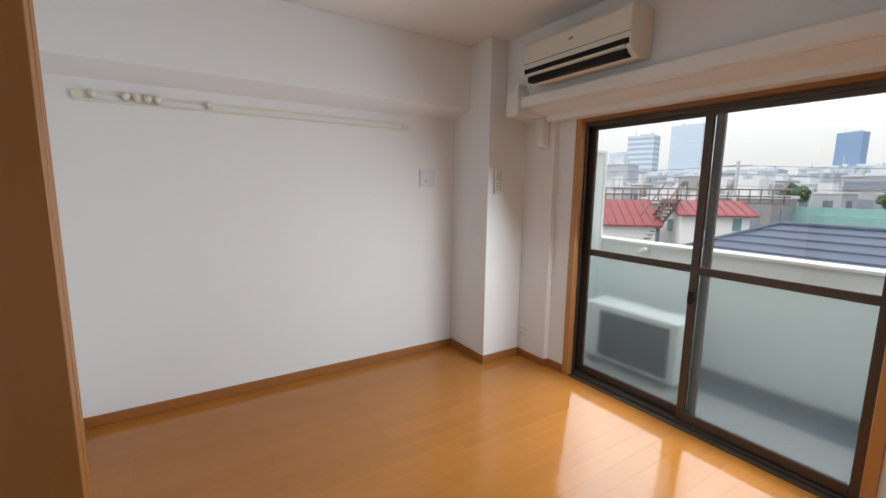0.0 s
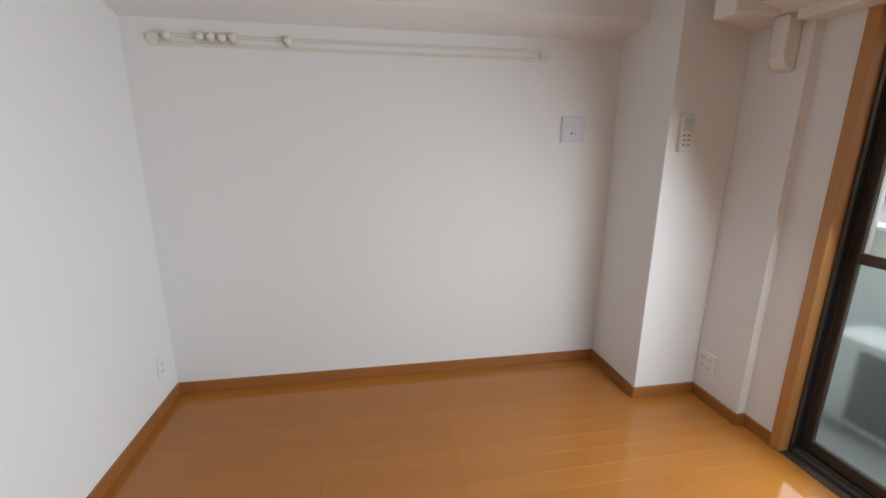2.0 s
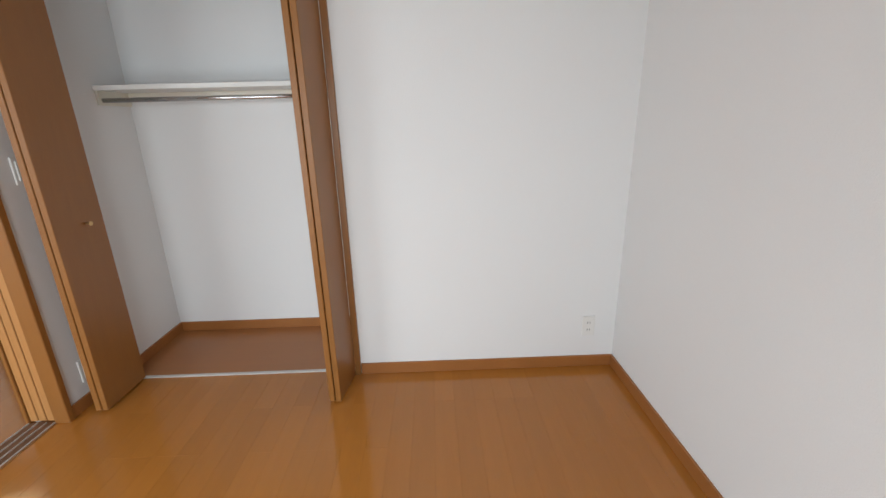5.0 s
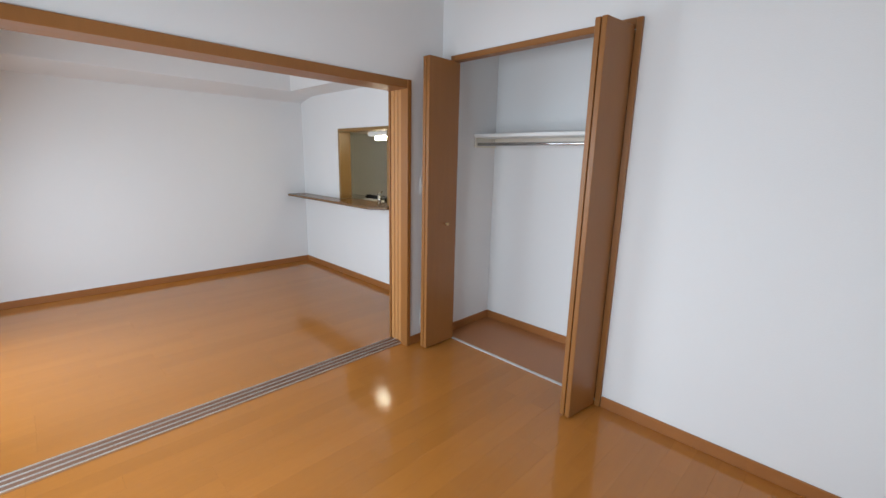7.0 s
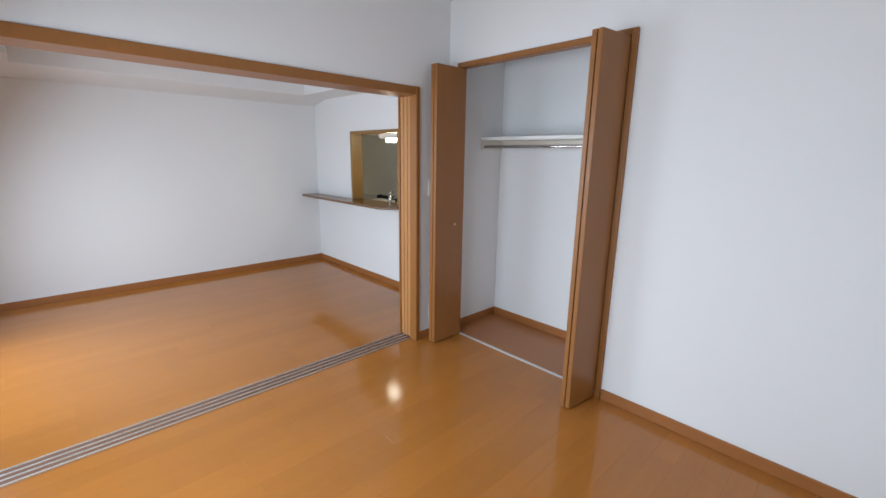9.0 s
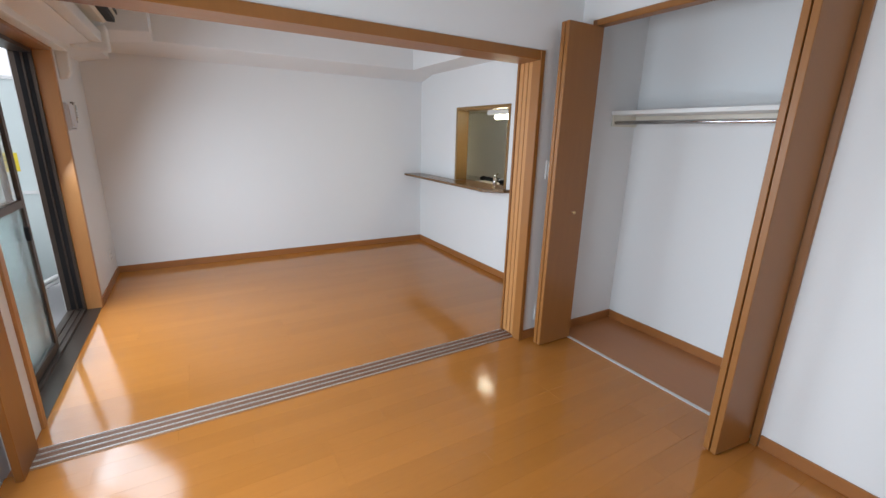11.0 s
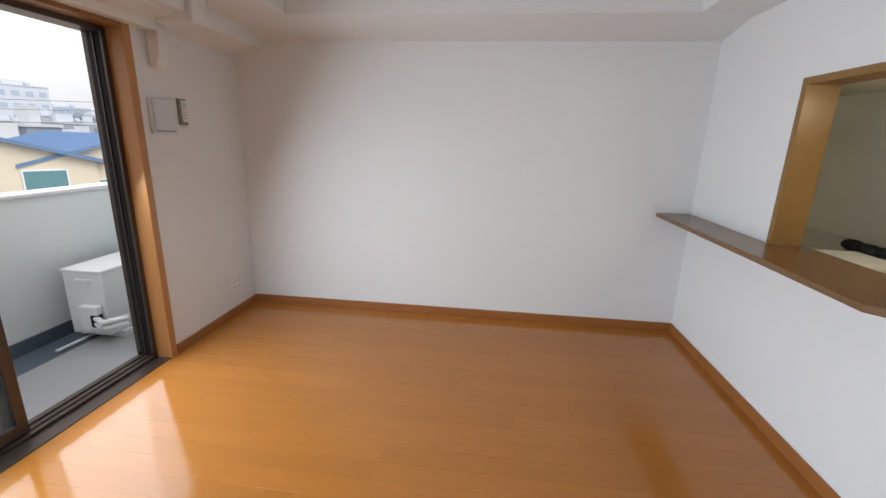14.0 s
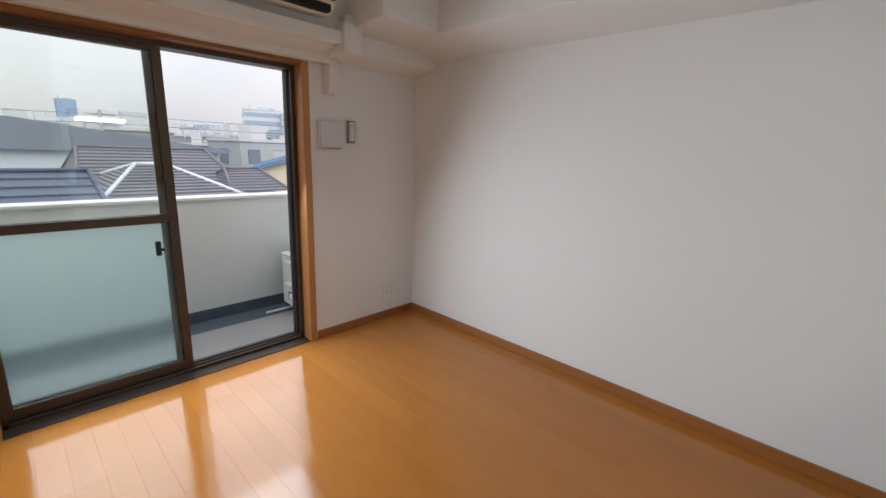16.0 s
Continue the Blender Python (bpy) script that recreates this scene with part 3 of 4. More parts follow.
def outdoor_unit(x0, x1, y0, y1, turned):
    """An outdoor unit; the fan grille faces the room, the service side faces +x when turned."""
    u = tagged(empty("outdoor_unit", (x0 + x1) / 2, (y0 + y1) / 2, -0.08), "white outdoor air conditioning unit on the balcony floor", "outdoor unit", "balcony units")
    boxes("case", [((x0, y0, -0.03), (x1, y1, 0.43))], UNITWHITE, u, bevel=0.012, seg=3)
    boxes("lid", [((x0 - 0.006, y0 - 0.006, 0.425), (x1 + 0.006, y1 + 0.006, 0.447))], UNITWHITE, u, bevel=0.008, seg=2)
    for fx in (x0 + 0.08, x1 - 0.16):
        boxes("foot", [((fx, y0 - 0.03, -0.08), (fx + 0.08, y1 + 0.03, -0.03))], GREYP if not turned else UNITWHITE, u, bevel=0.004)
    gx0, gx1 = x0 + 0.06, x1 - 0.16
    if turned:
        y1, back = y0 - 0.014, y1
    bm = bmesh.new()
    bm_box(bm, (gx0, y1 - 0.001, 0.0), (gx1, y1 + 0.004, 0.40))
    finish("fan_opening", bm, GRILL, u)
    bm = bmesh.new()
    for i in range(13):
        z = 0.015 + i * 0.031
        bm_box(bm, (gx0, y1 + 0.004, z), (gx1, y1 + 0.009, z + 0.005))
    for i in range(9):
        x = gx0 + (gx1 - gx0) * i / 8
        bm_box(bm, (x - 0.003, y1 + 0.009, 0.0), (x + 0.003, y1 + 0.013, 0.40))
    tagged(finish("fan_grille", bm, GRILL, u), kind="stuff")
    if turned:
        y1 = back
        boxes("handle", [((x1, y1 - 0.2, 0.355), (x1 + 0.012, y1 - 0.08, 0.385))], UNITWHITE, u, bevel=0.004)
        boxes("valve_cover", [((x1, y1 - 0.17, 0.02), (x1 + 0.05, y1 - 0.03, 0.20))], UNITWHITE, u, bevel=0.01)
        boxes("valve_recess", [((x1 + 0.012, y1 - 0.085, 0.05), (x1 + 0.052, y1 - 0.025, 0.14))], BLACK, u, bevel=0.004)
        for k, dz in enumerate((0.115, 0.075)):
            pts = [Vector((x1 + 0.04, y1 - 0.05, dz)), Vector((x1 + 0.09, y1 + 0.05, dz - 0.005)), Vector((x1 + 0.03, y1 + 0.2, dz + 0.03)), Vector((x1 - 0.25, y1 + 0.36, dz + 0.06))]
            bm = bmesh.new()
            for a, b in zip(pts, pts[1:]):
                bm_cyl(bm, a, b, 0.019, 10)
            finish("pipe", bm, UNITWHITE, u)
        bm = bmesh.new()
        bm_cyl(bm, (x1 - 0.1, y1 - 0.2, -0.06), (x1 + 0.2, y1 - 0.22, -0.066), 0.011, 8)
        finish("drain_hose", bm, UNITWHITE, u)
    return u


outdoor_unit(1.43, 2.25, -0.90, -0.62, False)
outdoor_unit(-2.89, -2.13, -0.97, -0.67, True)


def divider(x, sticker):
    d = structure(empty("balcony_divider", x, -0.66, -0.05), "pale balcony divider board", "divider")
    boxes("board", [((x - 0.006, -1.09, -0.02), (x + 0.006, -0.23, 1.76))], BOARD, d)
    boxes("frame", [((x - 0.015, -1.105, -0.08), (x + 0.015, -1.075, 1.79)), ((x - 0.015, -0.245, -0.08), (x + 0.015, -0.215, 1.79)), ((x - 0.015, -1.075, 1.76), (x + 0.015, -0.245, 1.79)), ((x - 0.015, -1.075, 0.80), (x + 0.015, -0.245, 0.83))], UNITWHITE, d, bevel=0.003)
    if sticker:
        s = 1 if x < 0 else -1
        boxes("sticker", [((x + s * 0.0062 - 0.001, -0.83, 1.0), (x + s * 0.0062 + 0.001, -0.55, 1.16))], YELLOW, d)
        boxes("sticker_text", [((x + s * 0.0076 - 0.0008, -0.80, z), (x + s * 0.0076 + 0.0008, -0.58, z + 0.012)) for z in (1.03, 1.06, 1.09, 1.12)], GREYP, d)


divider(2.50, False)
divider(-2.92, True)
bm = bmesh.new()
bm_cyl(bm, (2.02, -1.105, 0.89), (2.02, -1.04, 0.89), 0.028, 14)
bm_cyl(bm, (2.02, -1.04, 0.89), (2.02, -1.0, 0.90), 0.02, 12)
tagged(finish("pole_bracket", bm, UNITWHITE), "white laundry pole bracket on the parapet", "bracket")

# ---- city ----
EYE = Vector((0.0, 2.4, 1.4))


def polar(az, dist, elev=0.0):
    """A place seen from the rooms: azimuth in degrees from -y towards +x, distance and elevation."""
    a = radians(az)
    return Vector((EYE.x + math.sin(a) * dist, EYE.y - math.cos(a) * dist, EYE.z + math.tan(radians(elev)) * dist))


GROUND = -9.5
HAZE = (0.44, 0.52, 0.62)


# Aerial haze is blended into the base colour, more with distance; no air volume.
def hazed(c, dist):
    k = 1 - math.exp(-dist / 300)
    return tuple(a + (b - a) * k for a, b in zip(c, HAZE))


structure(boxes("ground", [((-900, -1500, GROUND - 0.5), (900, -1.3, GROUND))], material("ground_asphalt", (0.12, 0.12, 0.12), 0.9, vary=0.2, scale=0.1)), "grey ground below the houses", "ground")

ROOF_NAVY = material("navy_tiles", (0.045, 0.065, 0.11), 0.45, vary=0.15, scale=1.2, grain=0.1, bump_scale=12)
ROOF_RED = material("red_metal_roof", (0.20, 0.030, 0.036), 0.5, vary=0.1, scale=0.8)
ROOF_GREY = material("grey_slates", (0.10, 0.105, 0.125), 0.55, vary=0.15, scale=1.0, grain=0.12, bump_scale=10)
ROOF_BLUE = material("blue_metal_roof", (0.13, 0.22, 0.36), 0.5, vary=0.08, scale=0.6)
ROOF_SHED = material("shed_roof", (0.17, 0.20, 0.25), 0.6, vary=0.1, scale=0.5)
CREAMWALL = material("cream_render", (0.60, 0.53, 0.41), 0.9, vary=0.06, scale=0.8, grain=0.04)
WHITEWALL = material("white_render", (0.66, 0.66, 0.66), 0.85, vary=0.06, scale=0.8, grain=0.04)
PALEBLUE = material("pale_siding", (0.50, 0.55, 0.60), 0.8, vary=0.05, scale=1)
DARKWIN = material("dark_window", (0.05, 0.07, 0.085), 0.15, vary=0.1, scale=0.3)
TEALWIN = material("teal_window", (0.10, 0.22, 0.23), 0.15, vary=0.1)
RUST = material("rusty_steel", (0.15, 0.10, 0.085), 0.8, vary=0.2, scale=3)
TEAL = material("teal_fence", (0.17, 0.33, 0.33), 0.6, vary=0.08)
POLE = material("pole_concrete", (0.30, 0.30, 0.31), 0.8, vary=0.08)
WIRE = material("wire", (0.16, 0.17, 0.19), 0.7)
LEAF = material("foliage", (0.055, 0.115, 0.045), 0.7, vary=0.4, scale=1.5)
BARK = material("bark", (0.12, 0.09, 0.06), 0.9, vary=0.2)


def slab(bm, quad, thick=0.08, mi=0):
    """A roof plane: four corners, thickened downwards."""
    top = [bm.verts.new(p) for p in quad]
    low = [bm.verts.new(Vector(p) - Vector((0, 0, thick))) for p in quad]
    k = len(quad)
    bm.faces.new(top).material_index = mi
    bm.faces.new(list(reversed(low))).material_index = mi
    for i in range(k):
        j = (i + 1) % k
        bm.faces.new((top[i], low[i], low[j], top[j])).material_index = mi


def rows_on(bm, a, b, c, d, n, lift=0.05):
    """Overlapping courses on the roof plane with eave a-b and ridge d-c."""
    a, b, c, d = map(Vector, (a, b, c, d))
    for i in range(n):
        t0, t1 = i / n, (i + 1.06) / n
        t1 = min(t1, 1)
        p, q = a.lerp(d, t0), b.lerp(c, t0)
        r, s = b.lerp(c, t1), a.lerp(d, t1)
        up = Vector((0, 0, lift))
        slab(bm, [p + up, q + up, r + up * 0.15, s + up * 0.15], lift)


def hip_house(name, label, x0, x1, y0, y1, zr, ze, inset, roof, wall, courses=12, ridge_mat=None, inset_far=None):
    """A hipped house; the long ridge runs along x."""
    h = tagged(empty(name, (x0 + x1) / 2, (y0 + y1) / 2, GROUND), label, "house")
    ym = (y0 + y1) / 2
    A, B, C, D = Vector((x0, y1, ze)), Vector((x1, y1, ze)), Vector((x1, y0, ze)), Vector((x0, y0, ze))
    R0, R1 = Vector((x0 + inset, ym, zr)), Vector((x1 - (inset if inset_far is None else inset_far), ym, zr))
    bm = bmesh.new()
    rows_on(bm, A, B, R1, R0, courses)
    rows_on(bm, C, D, R0, R1, courses)
    rows_on(bm, B, C, R1, R1, courses)
    rows_on(bm, D, A, R0, R0, courses)
    tagged(finish("roof", bm, roof, h), kind="stuff")
    bm = bmesh.new()
    for p, q in ((R0, R1), (R0, A), (R1, B), (R0, D), (R1, C)):
        bm_cyl(bm, p + Vector((0, 0, 0.03)), q + Vector((0, 0, 0.03)), 0.06, 8)
    finish("ridge", bm, ridge_mat or roof, h)
    boxes("wall", [((x0 + 0.4, y0 + 0.4, GROUND), (x1 - 0.4, y1 - 0.4, ze - 0.05))], wall, h)
    return h


hip_house("house", "house with a hipped navy tiled roof", -2.25, 8.6, -15.2, -7.4, 0.56, -1.25, 0.25, ROOF_NAVY, WHITEWALL, 11, inset_far=4.2)
hip_house("house", "house with a grey slate roof and a long ridge", -7.0, -1.9, -20.6, -13.6, 1.06, -0.45, 0.5, ROOF_GREY, PALEBLUE, 14)
hip_house("house", "house with a hipped grey slate roof and pale ridges", -5.7, -2.0, -16.9, -10.6, 0.62, -0.22, 1.45, ROOF_GREY, PALEBLUE, 12, PALEBLUE)
hip_house("house", "small house with a grey slate roof", -8.1, -6.0, -16.4, -12.9, 0.42, -0.28, 0.4, ROOF_GREY, PALEBLUE, 8)


def gable_house(name, label, center, turn, length, width, zr, ze, roof, wall, windows=()):
    """A gabled house whose ridge runs along its own x; windows: (u, z, w, h, side material)."""
    h = tagged(empty(name, 0, 0, 0), label, "house")
    L, W = length / 2, width / 2
    bm = bmesh.new()
    bm_prism(bm, [(-W, GROUND), (W, GROUND), (W, ze), (0, zr - 0.06), (-W, ze)], "x", -L + 0.25, L - 0.25)
    finish("wall", bm, wall, h)
    bm = bmesh.new()
    e = 0.3
    dz = (zr - ze) / W * e
    for s in (1, -1):
        slab(bm, [(-L, s * (W + e), ze - dz), (L, s * (W + e), ze - dz), (L, 0, zr), (-L, 0, zr)], 0.1)
    n = max(4, int(length / 0.45))
    for i in range(n + 1):
        x = -L + length * i / n
        for s in (1, -1):
            slab(bm, [(x - 0.02, s * (W + e), ze - dz + 0.04), (x + 0.02, s * (W + e), ze - dz + 0.04), (x + 0.02, 0, zr + 0.04), (x - 0.02, 0, zr + 0.04)], 0.04)
    finish("roof", bm, roof, h)
    for face, u, z, w, hh in windows:
        if face == "end":
            win = ((L - 0.27, u - w / 2, z), (L - 0.20, u + w / 2, z + hh))
            fr = [((L - 0.26, u - w / 2 - 0.06, z - 0.06), (L - 0.215, u + w / 2 + 0.06, z + hh + 0.06))]
        else:
            win = ((u - w / 2, W - 0.02, z), (u + w / 2, W + 0.04, z + hh))
            fr = [((u - w / 2 - 0.06, W - 0.02, z - 0.06), (u + w / 2 + 0.06, W + 0.03, z + hh + 0.06))]
        boxes("window", [win], TEALWIN, h)
        boxes("window_frame", fr, WHITEWALL, h)
    h.matrix_world = Matrix.Translation(center) @ Matrix.Rotation(radians(turn), 4, "Z")
    return h


p = polar(-34.5, 23)
gable_house("house", "cream house with a blue metal gable roof", (p.x - 1.5, p.y - 4.5, 0), 62, 13, 7.6, 1.35, 0.25, ROOF_BLUE, CREAMWALL, [("end", -1.2, -0.85, 1.6, 0.7), ("end", 2.2, -0.85, 1.2, 0.7)])
p = polar(-46, 24)
gable_house("house", "cream house with a blue metal gable roof", (p.x - 2.0, p.y - 4.5, 0), 62, 13, 7.0, 1.2, 0.15, ROOF_BLUE, CREAMWALL, [("end", -1.0, -1.3, 1.3, 0.7)])
p = polar(34.3, 28)
gable_house("house", "white house with a red metal roof", (p.x, p.y, 0), 52, 3.4, 4.2, 0.85, -0.35, ROOF_RED, WHITEWALL, [])
p = polar(25.2, 29)
gable_house("house", "white building with a red metal roof", (p.x, p.y, 0), 48, 4.0, 3.2, 0.88, 0.25, ROOF_RED, WHITEWALL,
            [("side", -1.1, -0.75, 0.45, 0.7), ("side", 0.5, -0.75, 0.5, 0.75), ("end", 0.1, -0.95, 0.8, 0.7)])

# long shed and its white wall
p = polar(0, 33)
sh2 = tagged(empty("shed", p.x, p.y, GROUND), "long pale shed with a low grey roof", "shed")
boxes("wall", [((-9.5, -32, GROUND), (2.6, -24.5, 0.82))], PALEBLUE, sh2)
bm = bmesh.new()
bm_prism(bm, [(-10.2, 0.95), (-9.9, 0.78), (2.9, 0.78), (3.1, 0.95), (1.0, 2.1), (-1.0, 2.2)], "y", -32.5, -24.2)
finish("roof", bm, ROOF_SHED, sh2)

# outside stair and gantry by the red roofs
st = tagged(empty("steel_stair", *polar(29.5, 30)), "rusty outdoor steel stair with railings", "stair")
bm = bmesh.new()
foot, head = polar(30.6, 26.5, -6.2), polar(27.6, 27.5, -1.0)
side = Vector((0.75, 0.35, 0))
for k in (0, 1):
    bm_cyl(bm, foot + side * k, head + side * k, 0.07, 6)
    bm_cyl(bm, foot + side * k + Vector((0, 0, 0.95)), head + side * k + Vector((0, 0, 0.95)), 0.035, 6)
for i in range(13):
    q = foot.lerp(head, i / 12)
    bm_box(bm, (q.x - 0.05, q.y - 0.2, q.z - 0.03), (q.x + 0.85, q.y + 0.45, q.z + 0.02))
    bm_cyl(bm, q, q + Vector((0, 0, 0.95)), 0.025, 5)
finish("flight", bm, RUST, st)
bm = bmesh.new()
for z in (0.75, 1.15, 1.55):
    a, b = polar(36, 31), polar(17.5, 31)
    bm_cyl(bm, (a.x, a.y, z), (b.x, b.y, z), 0.05, 6)
for i in range(19):
    q = polar(36 - i, 31)
    bm_cyl(bm, (q.x, q.y, 0.7), (q.x, q.y, 1.6), 0.04, 6)
finish("gantry", bm, RUST, st)

# teal bridge side and trees
a = polar(18.5, 46)
structure(boxes("bridge_side", [((-6, a.y - 1.0, GROUND), (a.x, a.y, -0.35)), ((-6, a.y - 0.6, -0.35), (a.x, a.y - 0.4, 0.25))], TEAL), "teal painted bridge side", "bridge")


def tree(x, y, top, spread, seed):
    r = random.Random(seed)
    t = tagged(empty("tree", x, y, GROUND), "dark green leafy tree among the houses", "tree")
    bm = bmesh.new()
    bm_cyl(bm, (x, y, GROUND), (x, y, top - spread), 0.35, 8, r2=0.18)
    for k in range(5):
        a = k * 1.3
        bm_cyl(bm, (x, y, top - spread * 1.6), (x + math.cos(a) * spread * 0.7, y + math.sin(a) * spread * 0.7, top - spread * 0.6), 0.12, 6, r2=0.04)
    finish("trunk", bm, BARK, t)
    bm = bmesh.new()
    for k in range(900):
        d = Vector((r.gauss(0, 1), r.gauss(0, 1), r.gauss(0, 1))).normalized() * (r.random() ** 0.4)
        c = Vector((x + d.x * spread, y + d.y * spread, top - spread + d.z * spread * 0.9 * (0.8 + 0.3 * math.sin(d.x * 7))))
        u = Vector((r.gauss(0, 1), r.gauss(0, 1), r.gauss(0, 1))).normalized() * 0.28
        v = u.cross(Vector((r.random(), r.random(), r.random()))).normalized() * 0.2
        bm.faces.new([bm.verts.new(c + u), bm.verts.new(c + v), bm.verts.new(c - u), bm.verts.new(c - v)])
    tagged(finish("crown", bm, LEAF, t), kind="stuff")


p = polar(17.3, 62)
tree(p.x, p.y, 2.5, 1.35, 4)
p = polar(10.2, 70)
tree(p.x, p.y, 2.0, 1.3, 5)

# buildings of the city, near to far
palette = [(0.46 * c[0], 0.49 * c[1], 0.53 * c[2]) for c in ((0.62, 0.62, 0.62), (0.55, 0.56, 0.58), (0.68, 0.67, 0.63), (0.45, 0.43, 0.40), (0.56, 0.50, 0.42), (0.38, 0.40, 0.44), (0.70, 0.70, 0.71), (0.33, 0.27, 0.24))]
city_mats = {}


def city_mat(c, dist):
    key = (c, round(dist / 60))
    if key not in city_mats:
        city_mats[key] = material("hazed_city_paint", hazed(c, dist), 0.85, vary=0.06, scale=0.4)
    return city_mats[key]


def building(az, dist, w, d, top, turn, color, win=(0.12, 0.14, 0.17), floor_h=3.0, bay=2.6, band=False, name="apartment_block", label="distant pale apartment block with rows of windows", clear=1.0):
    # clear below 1 mixes less haze into this building's colours
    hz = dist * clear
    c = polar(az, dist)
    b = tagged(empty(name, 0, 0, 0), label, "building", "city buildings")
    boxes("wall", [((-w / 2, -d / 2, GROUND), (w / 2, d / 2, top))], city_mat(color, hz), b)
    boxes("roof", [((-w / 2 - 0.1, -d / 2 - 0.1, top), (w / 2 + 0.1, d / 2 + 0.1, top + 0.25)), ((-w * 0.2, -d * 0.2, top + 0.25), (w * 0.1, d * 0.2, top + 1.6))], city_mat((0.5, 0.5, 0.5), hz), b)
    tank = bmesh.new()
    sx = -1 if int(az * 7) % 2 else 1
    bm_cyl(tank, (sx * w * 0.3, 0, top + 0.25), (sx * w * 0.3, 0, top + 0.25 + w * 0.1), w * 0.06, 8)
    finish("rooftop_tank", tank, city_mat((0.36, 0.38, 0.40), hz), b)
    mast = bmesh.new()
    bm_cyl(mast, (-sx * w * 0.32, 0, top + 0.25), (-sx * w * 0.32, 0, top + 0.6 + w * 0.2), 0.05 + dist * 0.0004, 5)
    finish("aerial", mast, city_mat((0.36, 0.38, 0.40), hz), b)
    bm = bmesh.new()
    z = top - floor_h + 0.7
    low = max(GROUND, -6.0)
    while z > low:
        if band:
            bm_box(bm, (-w / 2 + 0.3, d / 2 - 0.05, z), (w / 2 - 0.3, d / 2 + 0.12, z + floor_h * 0.5))
            bm_box(bm, (w / 2 - 0.05, -d / 2 + 0.3, z), (w / 2 + 0.12, d / 2 - 0.3, z + floor_h * 0.5))
            bm_box(bm, (-w / 2 - 0.12, -d / 2 + 0.3, z), (-w / 2 + 0.05, d / 2 - 0.3, z + floor_h * 0.5))
        else:
            k = max(1, int((w - 0.6) / bay))
            for i in range(k):
                x = -w / 2 + (i + 0.5) * w / k
                bm_box(bm, (x - bay * 0.3, d / 2 - 0.05, z), (x + bay * 0.3, d / 2 + 0.06, z + 1.3))
            k = max(1, int((d - 0.6) / bay))
            for i in range(k):
                y = -d / 2 + (i + 0.5) * d / k
                for s in (-1, 1):
                    bm_box(bm, (s * w / 2 - 0.06, y - bay * 0.3, z), (s * w / 2 + 0.06, y + bay * 0.3, z + 1.3))
        z -= floor_h
    if len(bm.verts):
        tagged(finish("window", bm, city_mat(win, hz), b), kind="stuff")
    else:
        bm.free()
    b.matrix_world = Matrix.Translation((c.x, c.y, 0)) @ Matrix.Rotation(radians(turn), 4, "Z")
    return b


r = random.Random(11)
for ring, (d0, d1, n, e0, e1) in enumerate(((44, 78, 50, -2.2, 0.7), (80, 135, 90, -0.8, 1.7), (140, 230, 84, 0.4, 2.3), (250, 420, 60, 1.2, 2.8))):
    for i in range(n):
        az = -58 + 112 * (i + r.random() * 0.8) / n
        dist = r.uniform(d0, d1)
        if ring == 0 and 5 < az < 20:
            continue
        if ring < 2 and -24 < az < 2:
            e_top = r.uniform(-0.5, 0.9)
        elif az < 2:
            e_top = r.uniform(e0, e1) - 0.6
        else:
            e_top = r.uniform(e0, e1)
        w = r.uniform(0.035, 0.085) * dist if ring else r.uniform(3, 6.5)
        building(az, dist, w, r.uniform(0.5, 0.9) * w, 1.4 + math.tan(radians(e_top)) * dist, r.uniform(-30, 30), r.choice(palette), r.choice(((0.05, 0.06, 0.08), (0.09, 0.11, 0.14))), floor_h=r.uniform(2.5, 3.1), bay=r.uniform(1.5, 2.4) + ring * 0.4, band=r.random() < 0.35)

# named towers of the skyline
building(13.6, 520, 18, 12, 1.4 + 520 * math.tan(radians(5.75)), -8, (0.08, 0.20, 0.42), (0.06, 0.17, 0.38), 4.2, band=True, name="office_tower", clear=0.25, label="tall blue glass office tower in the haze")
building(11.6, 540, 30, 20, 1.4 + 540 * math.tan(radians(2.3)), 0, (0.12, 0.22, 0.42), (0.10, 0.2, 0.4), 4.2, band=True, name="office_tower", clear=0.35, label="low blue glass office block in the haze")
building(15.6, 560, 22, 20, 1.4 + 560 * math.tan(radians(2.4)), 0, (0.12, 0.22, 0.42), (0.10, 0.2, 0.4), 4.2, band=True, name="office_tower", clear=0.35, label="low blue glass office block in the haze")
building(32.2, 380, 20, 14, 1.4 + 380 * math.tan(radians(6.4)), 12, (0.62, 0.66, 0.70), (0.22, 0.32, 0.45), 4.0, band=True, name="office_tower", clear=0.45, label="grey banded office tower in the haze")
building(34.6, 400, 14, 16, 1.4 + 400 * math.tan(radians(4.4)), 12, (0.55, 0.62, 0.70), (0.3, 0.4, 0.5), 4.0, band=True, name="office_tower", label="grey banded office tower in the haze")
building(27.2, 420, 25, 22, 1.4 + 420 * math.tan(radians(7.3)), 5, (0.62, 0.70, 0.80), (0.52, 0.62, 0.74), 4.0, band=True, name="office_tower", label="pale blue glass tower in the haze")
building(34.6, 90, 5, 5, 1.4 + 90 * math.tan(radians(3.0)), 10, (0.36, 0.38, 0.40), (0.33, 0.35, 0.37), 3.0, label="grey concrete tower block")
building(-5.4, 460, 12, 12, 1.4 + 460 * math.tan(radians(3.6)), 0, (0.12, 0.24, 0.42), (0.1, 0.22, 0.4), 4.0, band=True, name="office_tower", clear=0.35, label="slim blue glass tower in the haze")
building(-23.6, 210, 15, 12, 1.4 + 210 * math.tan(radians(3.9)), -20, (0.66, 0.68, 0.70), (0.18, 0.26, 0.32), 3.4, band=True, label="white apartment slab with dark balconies")
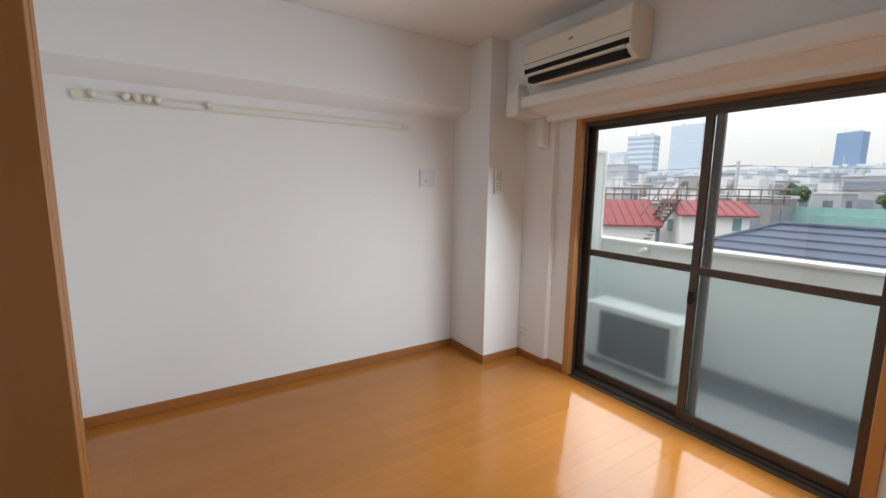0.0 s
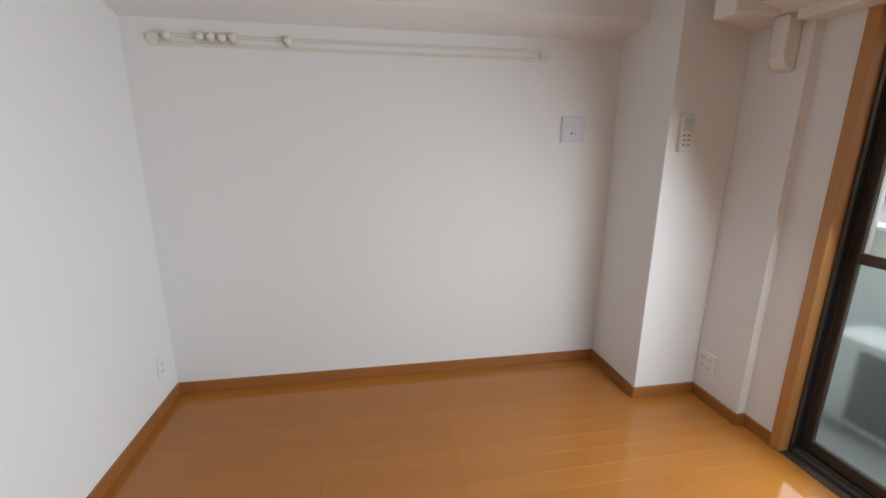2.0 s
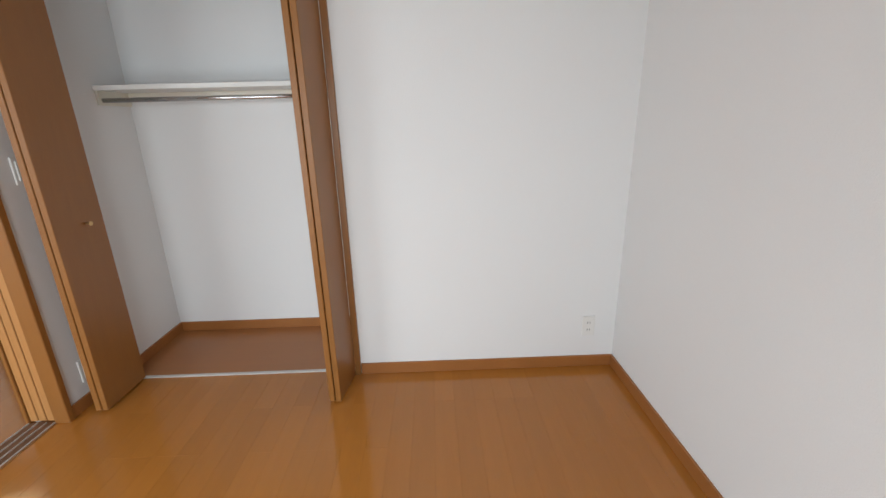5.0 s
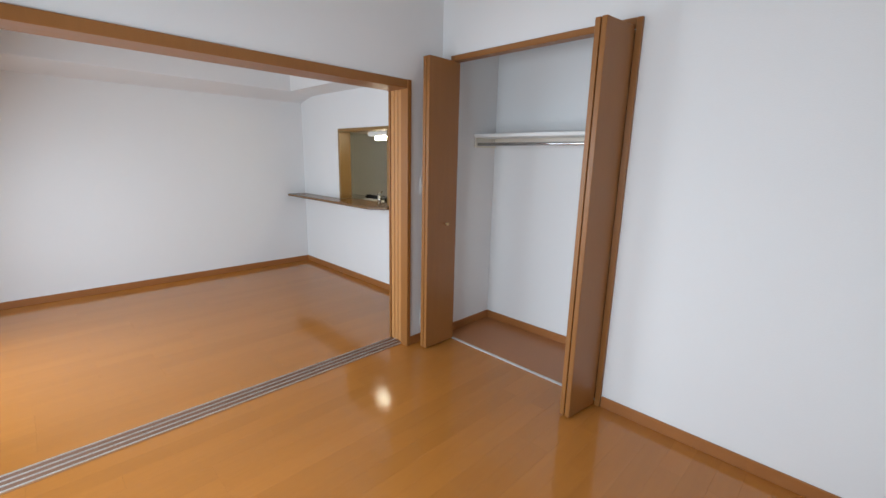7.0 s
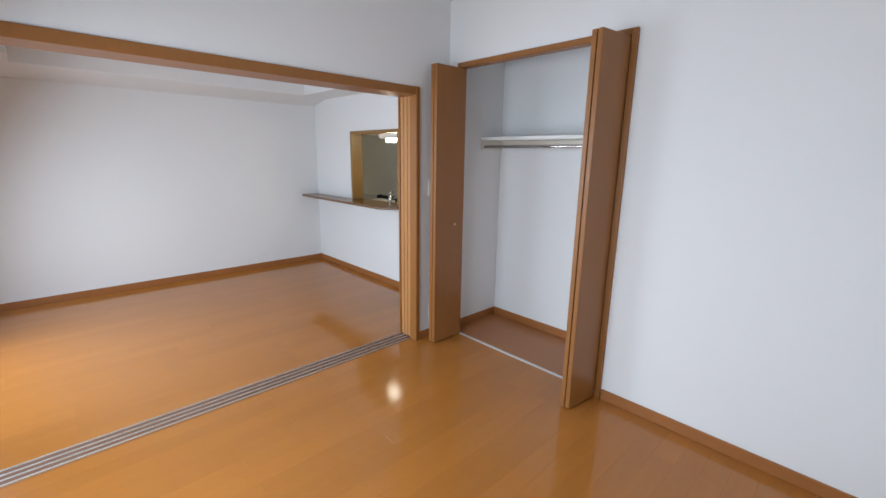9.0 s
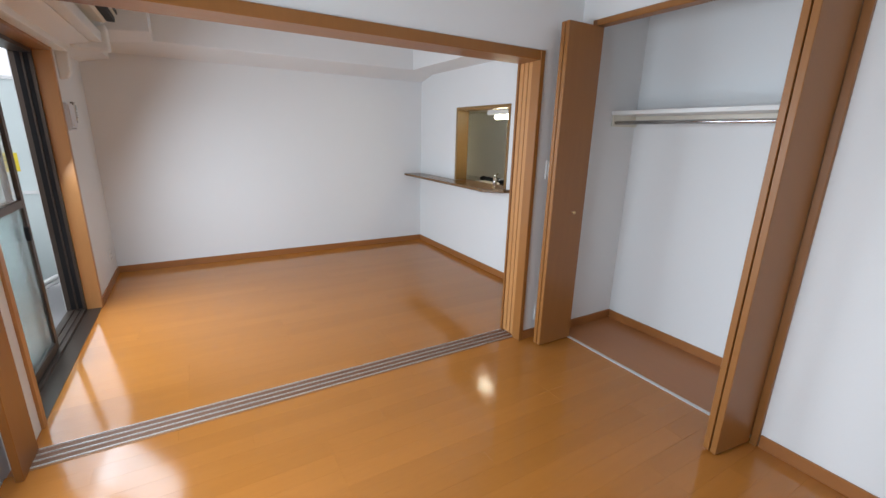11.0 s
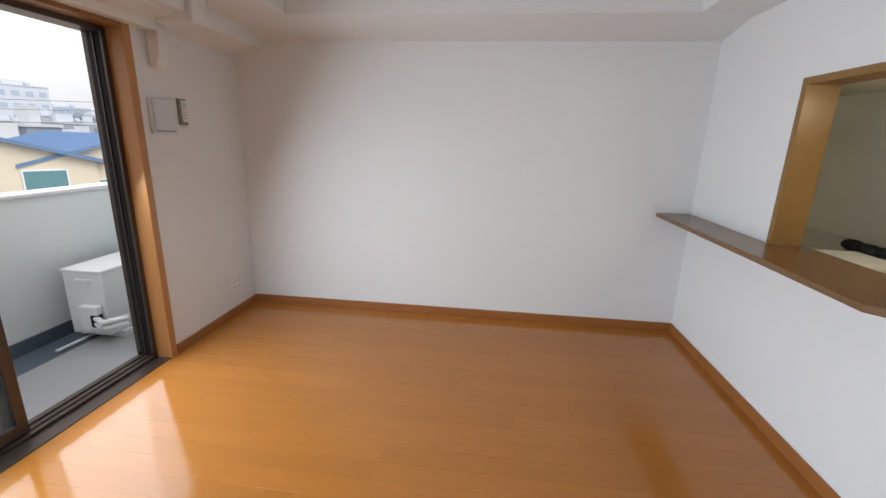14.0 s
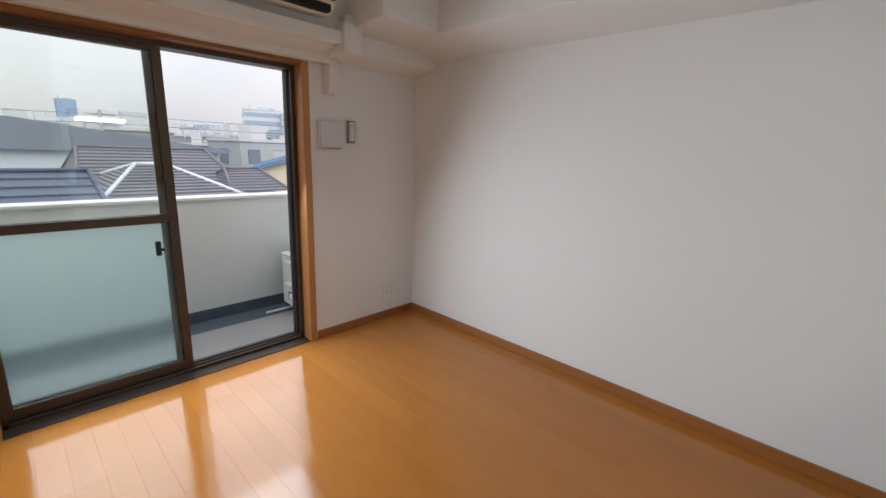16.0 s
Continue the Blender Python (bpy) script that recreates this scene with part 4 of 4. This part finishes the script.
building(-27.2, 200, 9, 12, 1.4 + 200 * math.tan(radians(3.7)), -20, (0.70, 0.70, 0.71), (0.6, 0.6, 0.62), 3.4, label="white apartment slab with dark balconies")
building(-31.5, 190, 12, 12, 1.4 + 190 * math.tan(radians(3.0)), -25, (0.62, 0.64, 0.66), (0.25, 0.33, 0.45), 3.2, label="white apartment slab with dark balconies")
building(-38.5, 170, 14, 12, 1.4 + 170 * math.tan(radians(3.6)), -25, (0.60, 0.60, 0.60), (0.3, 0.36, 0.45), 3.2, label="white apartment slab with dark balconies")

# utility poles and wires
lines = tagged(empty("utility_line", *polar(22, 36)), "utility poles with sagging wires over the roofs", "utility line")
bm = bmesh.new()
tops = []
for az, d, e in ((22.4, 36, 3.4), (-8.6, 40, 2.9), (48, 38, 3.0), (-48, 42, 3.2)):
    q = polar(az, d, e)
    tops.append(q)
    bm_cyl(bm, (q.x, q.y, GROUND), q, 0.16, 8, r2=0.11)
    for k in (0.35, 0.95):
        bm_box(bm, (q.x - 0.9, q.y - 0.05, q.z - k - 0.05), (q.x + 0.9, q.y + 0.05, q.z - k + 0.05))
    bm_cyl(bm, (q.x + 0.35, q.y, q.z - 2.0), (q.x + 0.35, q.y, q.z - 1.3), 0.22, 8)
finish("pole", bm, POLE, lines)
bm = bmesh.new()
for a, b in ((2, 0), (0, 1), (1, 3)):
    for k in (0.3, 0.9, 1.7):
        prev = None
        for i in range(11):
            t = i / 10
            q = tops[a].lerp(tops[b], t) - Vector((0, 0, k + 0.35 * math.sin(math.pi * t)))
            if prev is not None:
                bm_cyl(bm, prev, q, 0.018, 4)
            prev = q
finish("wire", bm, WIRE, lines)

# ---- floor planks, last ----
floor_ob = bpy.data.objects["floor"]
PW = 0.101
plank_meshes = {}


def plank_mesh(length, width):
    key = (round(length, 3), round(width, 3))
    if key not in plank_meshes:
        b = bmesh.new()
        g, c = 0.0001, 0.0003
        x0, x1, y0, y1 = -width / 2 + g, width / 2 - g, -length / 2 + g, length / 2 - g
        low = [b.verts.new(p) for p in ((x0, y0, -0.011), (x1, y0, -0.011), (x1, y1, -0.011), (x0, y1, -0.011))]
        mid = [b.verts.new(p) for p in ((x0, y0, -c), (x1, y0, -c), (x1, y1, -c), (x0, y1, -c))]
        top = [b.verts.new(p) for p in ((x0 + c, y0 + c, 0), (x1 - c, y0 + c, 0), (x1 - c, y1 - c, 0), (x0 + c, y1 - c, 0))]
        for ra, rb in ((low, mid), (mid, top)):
            for i in range(4):
                b.faces.new((ra[i], ra[(i + 1) % 4], rb[(i + 1) % 4], rb[i]))
        b.faces.new(top)
        me = bpy.data.meshes.new("plank")
        b.to_mesh(me)
        b.free()
        me.materials.append(FLOOR)
        plank_meshes[key] = me
    return plank_meshes[key]


def lay_planks(x0, x1, y0, y1, seed):
    r = random.Random(seed)
    n = round((x1 - x0) / PW)
    w = (x1 - x0) / n
    for i in range(n):
        x = x0 + (i + 0.5) * w
        y = y0
        first = r.choice((0.303, 0.606, 0.909, 1.212))
        while y < y1 - 1e-4:
            length = min(first if y == y0 else 1.212, y1 - y)
            if y1 - y - length < 0.08:
                length = y1 - y
            ob = new("plank", plank_mesh(length, w))
            ob.location = (x, y + length / 2, 0)
            ob.parent = floor_ob
            y += length


lay_planks(0.061, XR, -0.044, 2.994, 1)
lay_planks(XL, -0.086, 0.0, 3.369, 2)
lay_planks(XK, -0.086, 3.369, 5.0, 3)
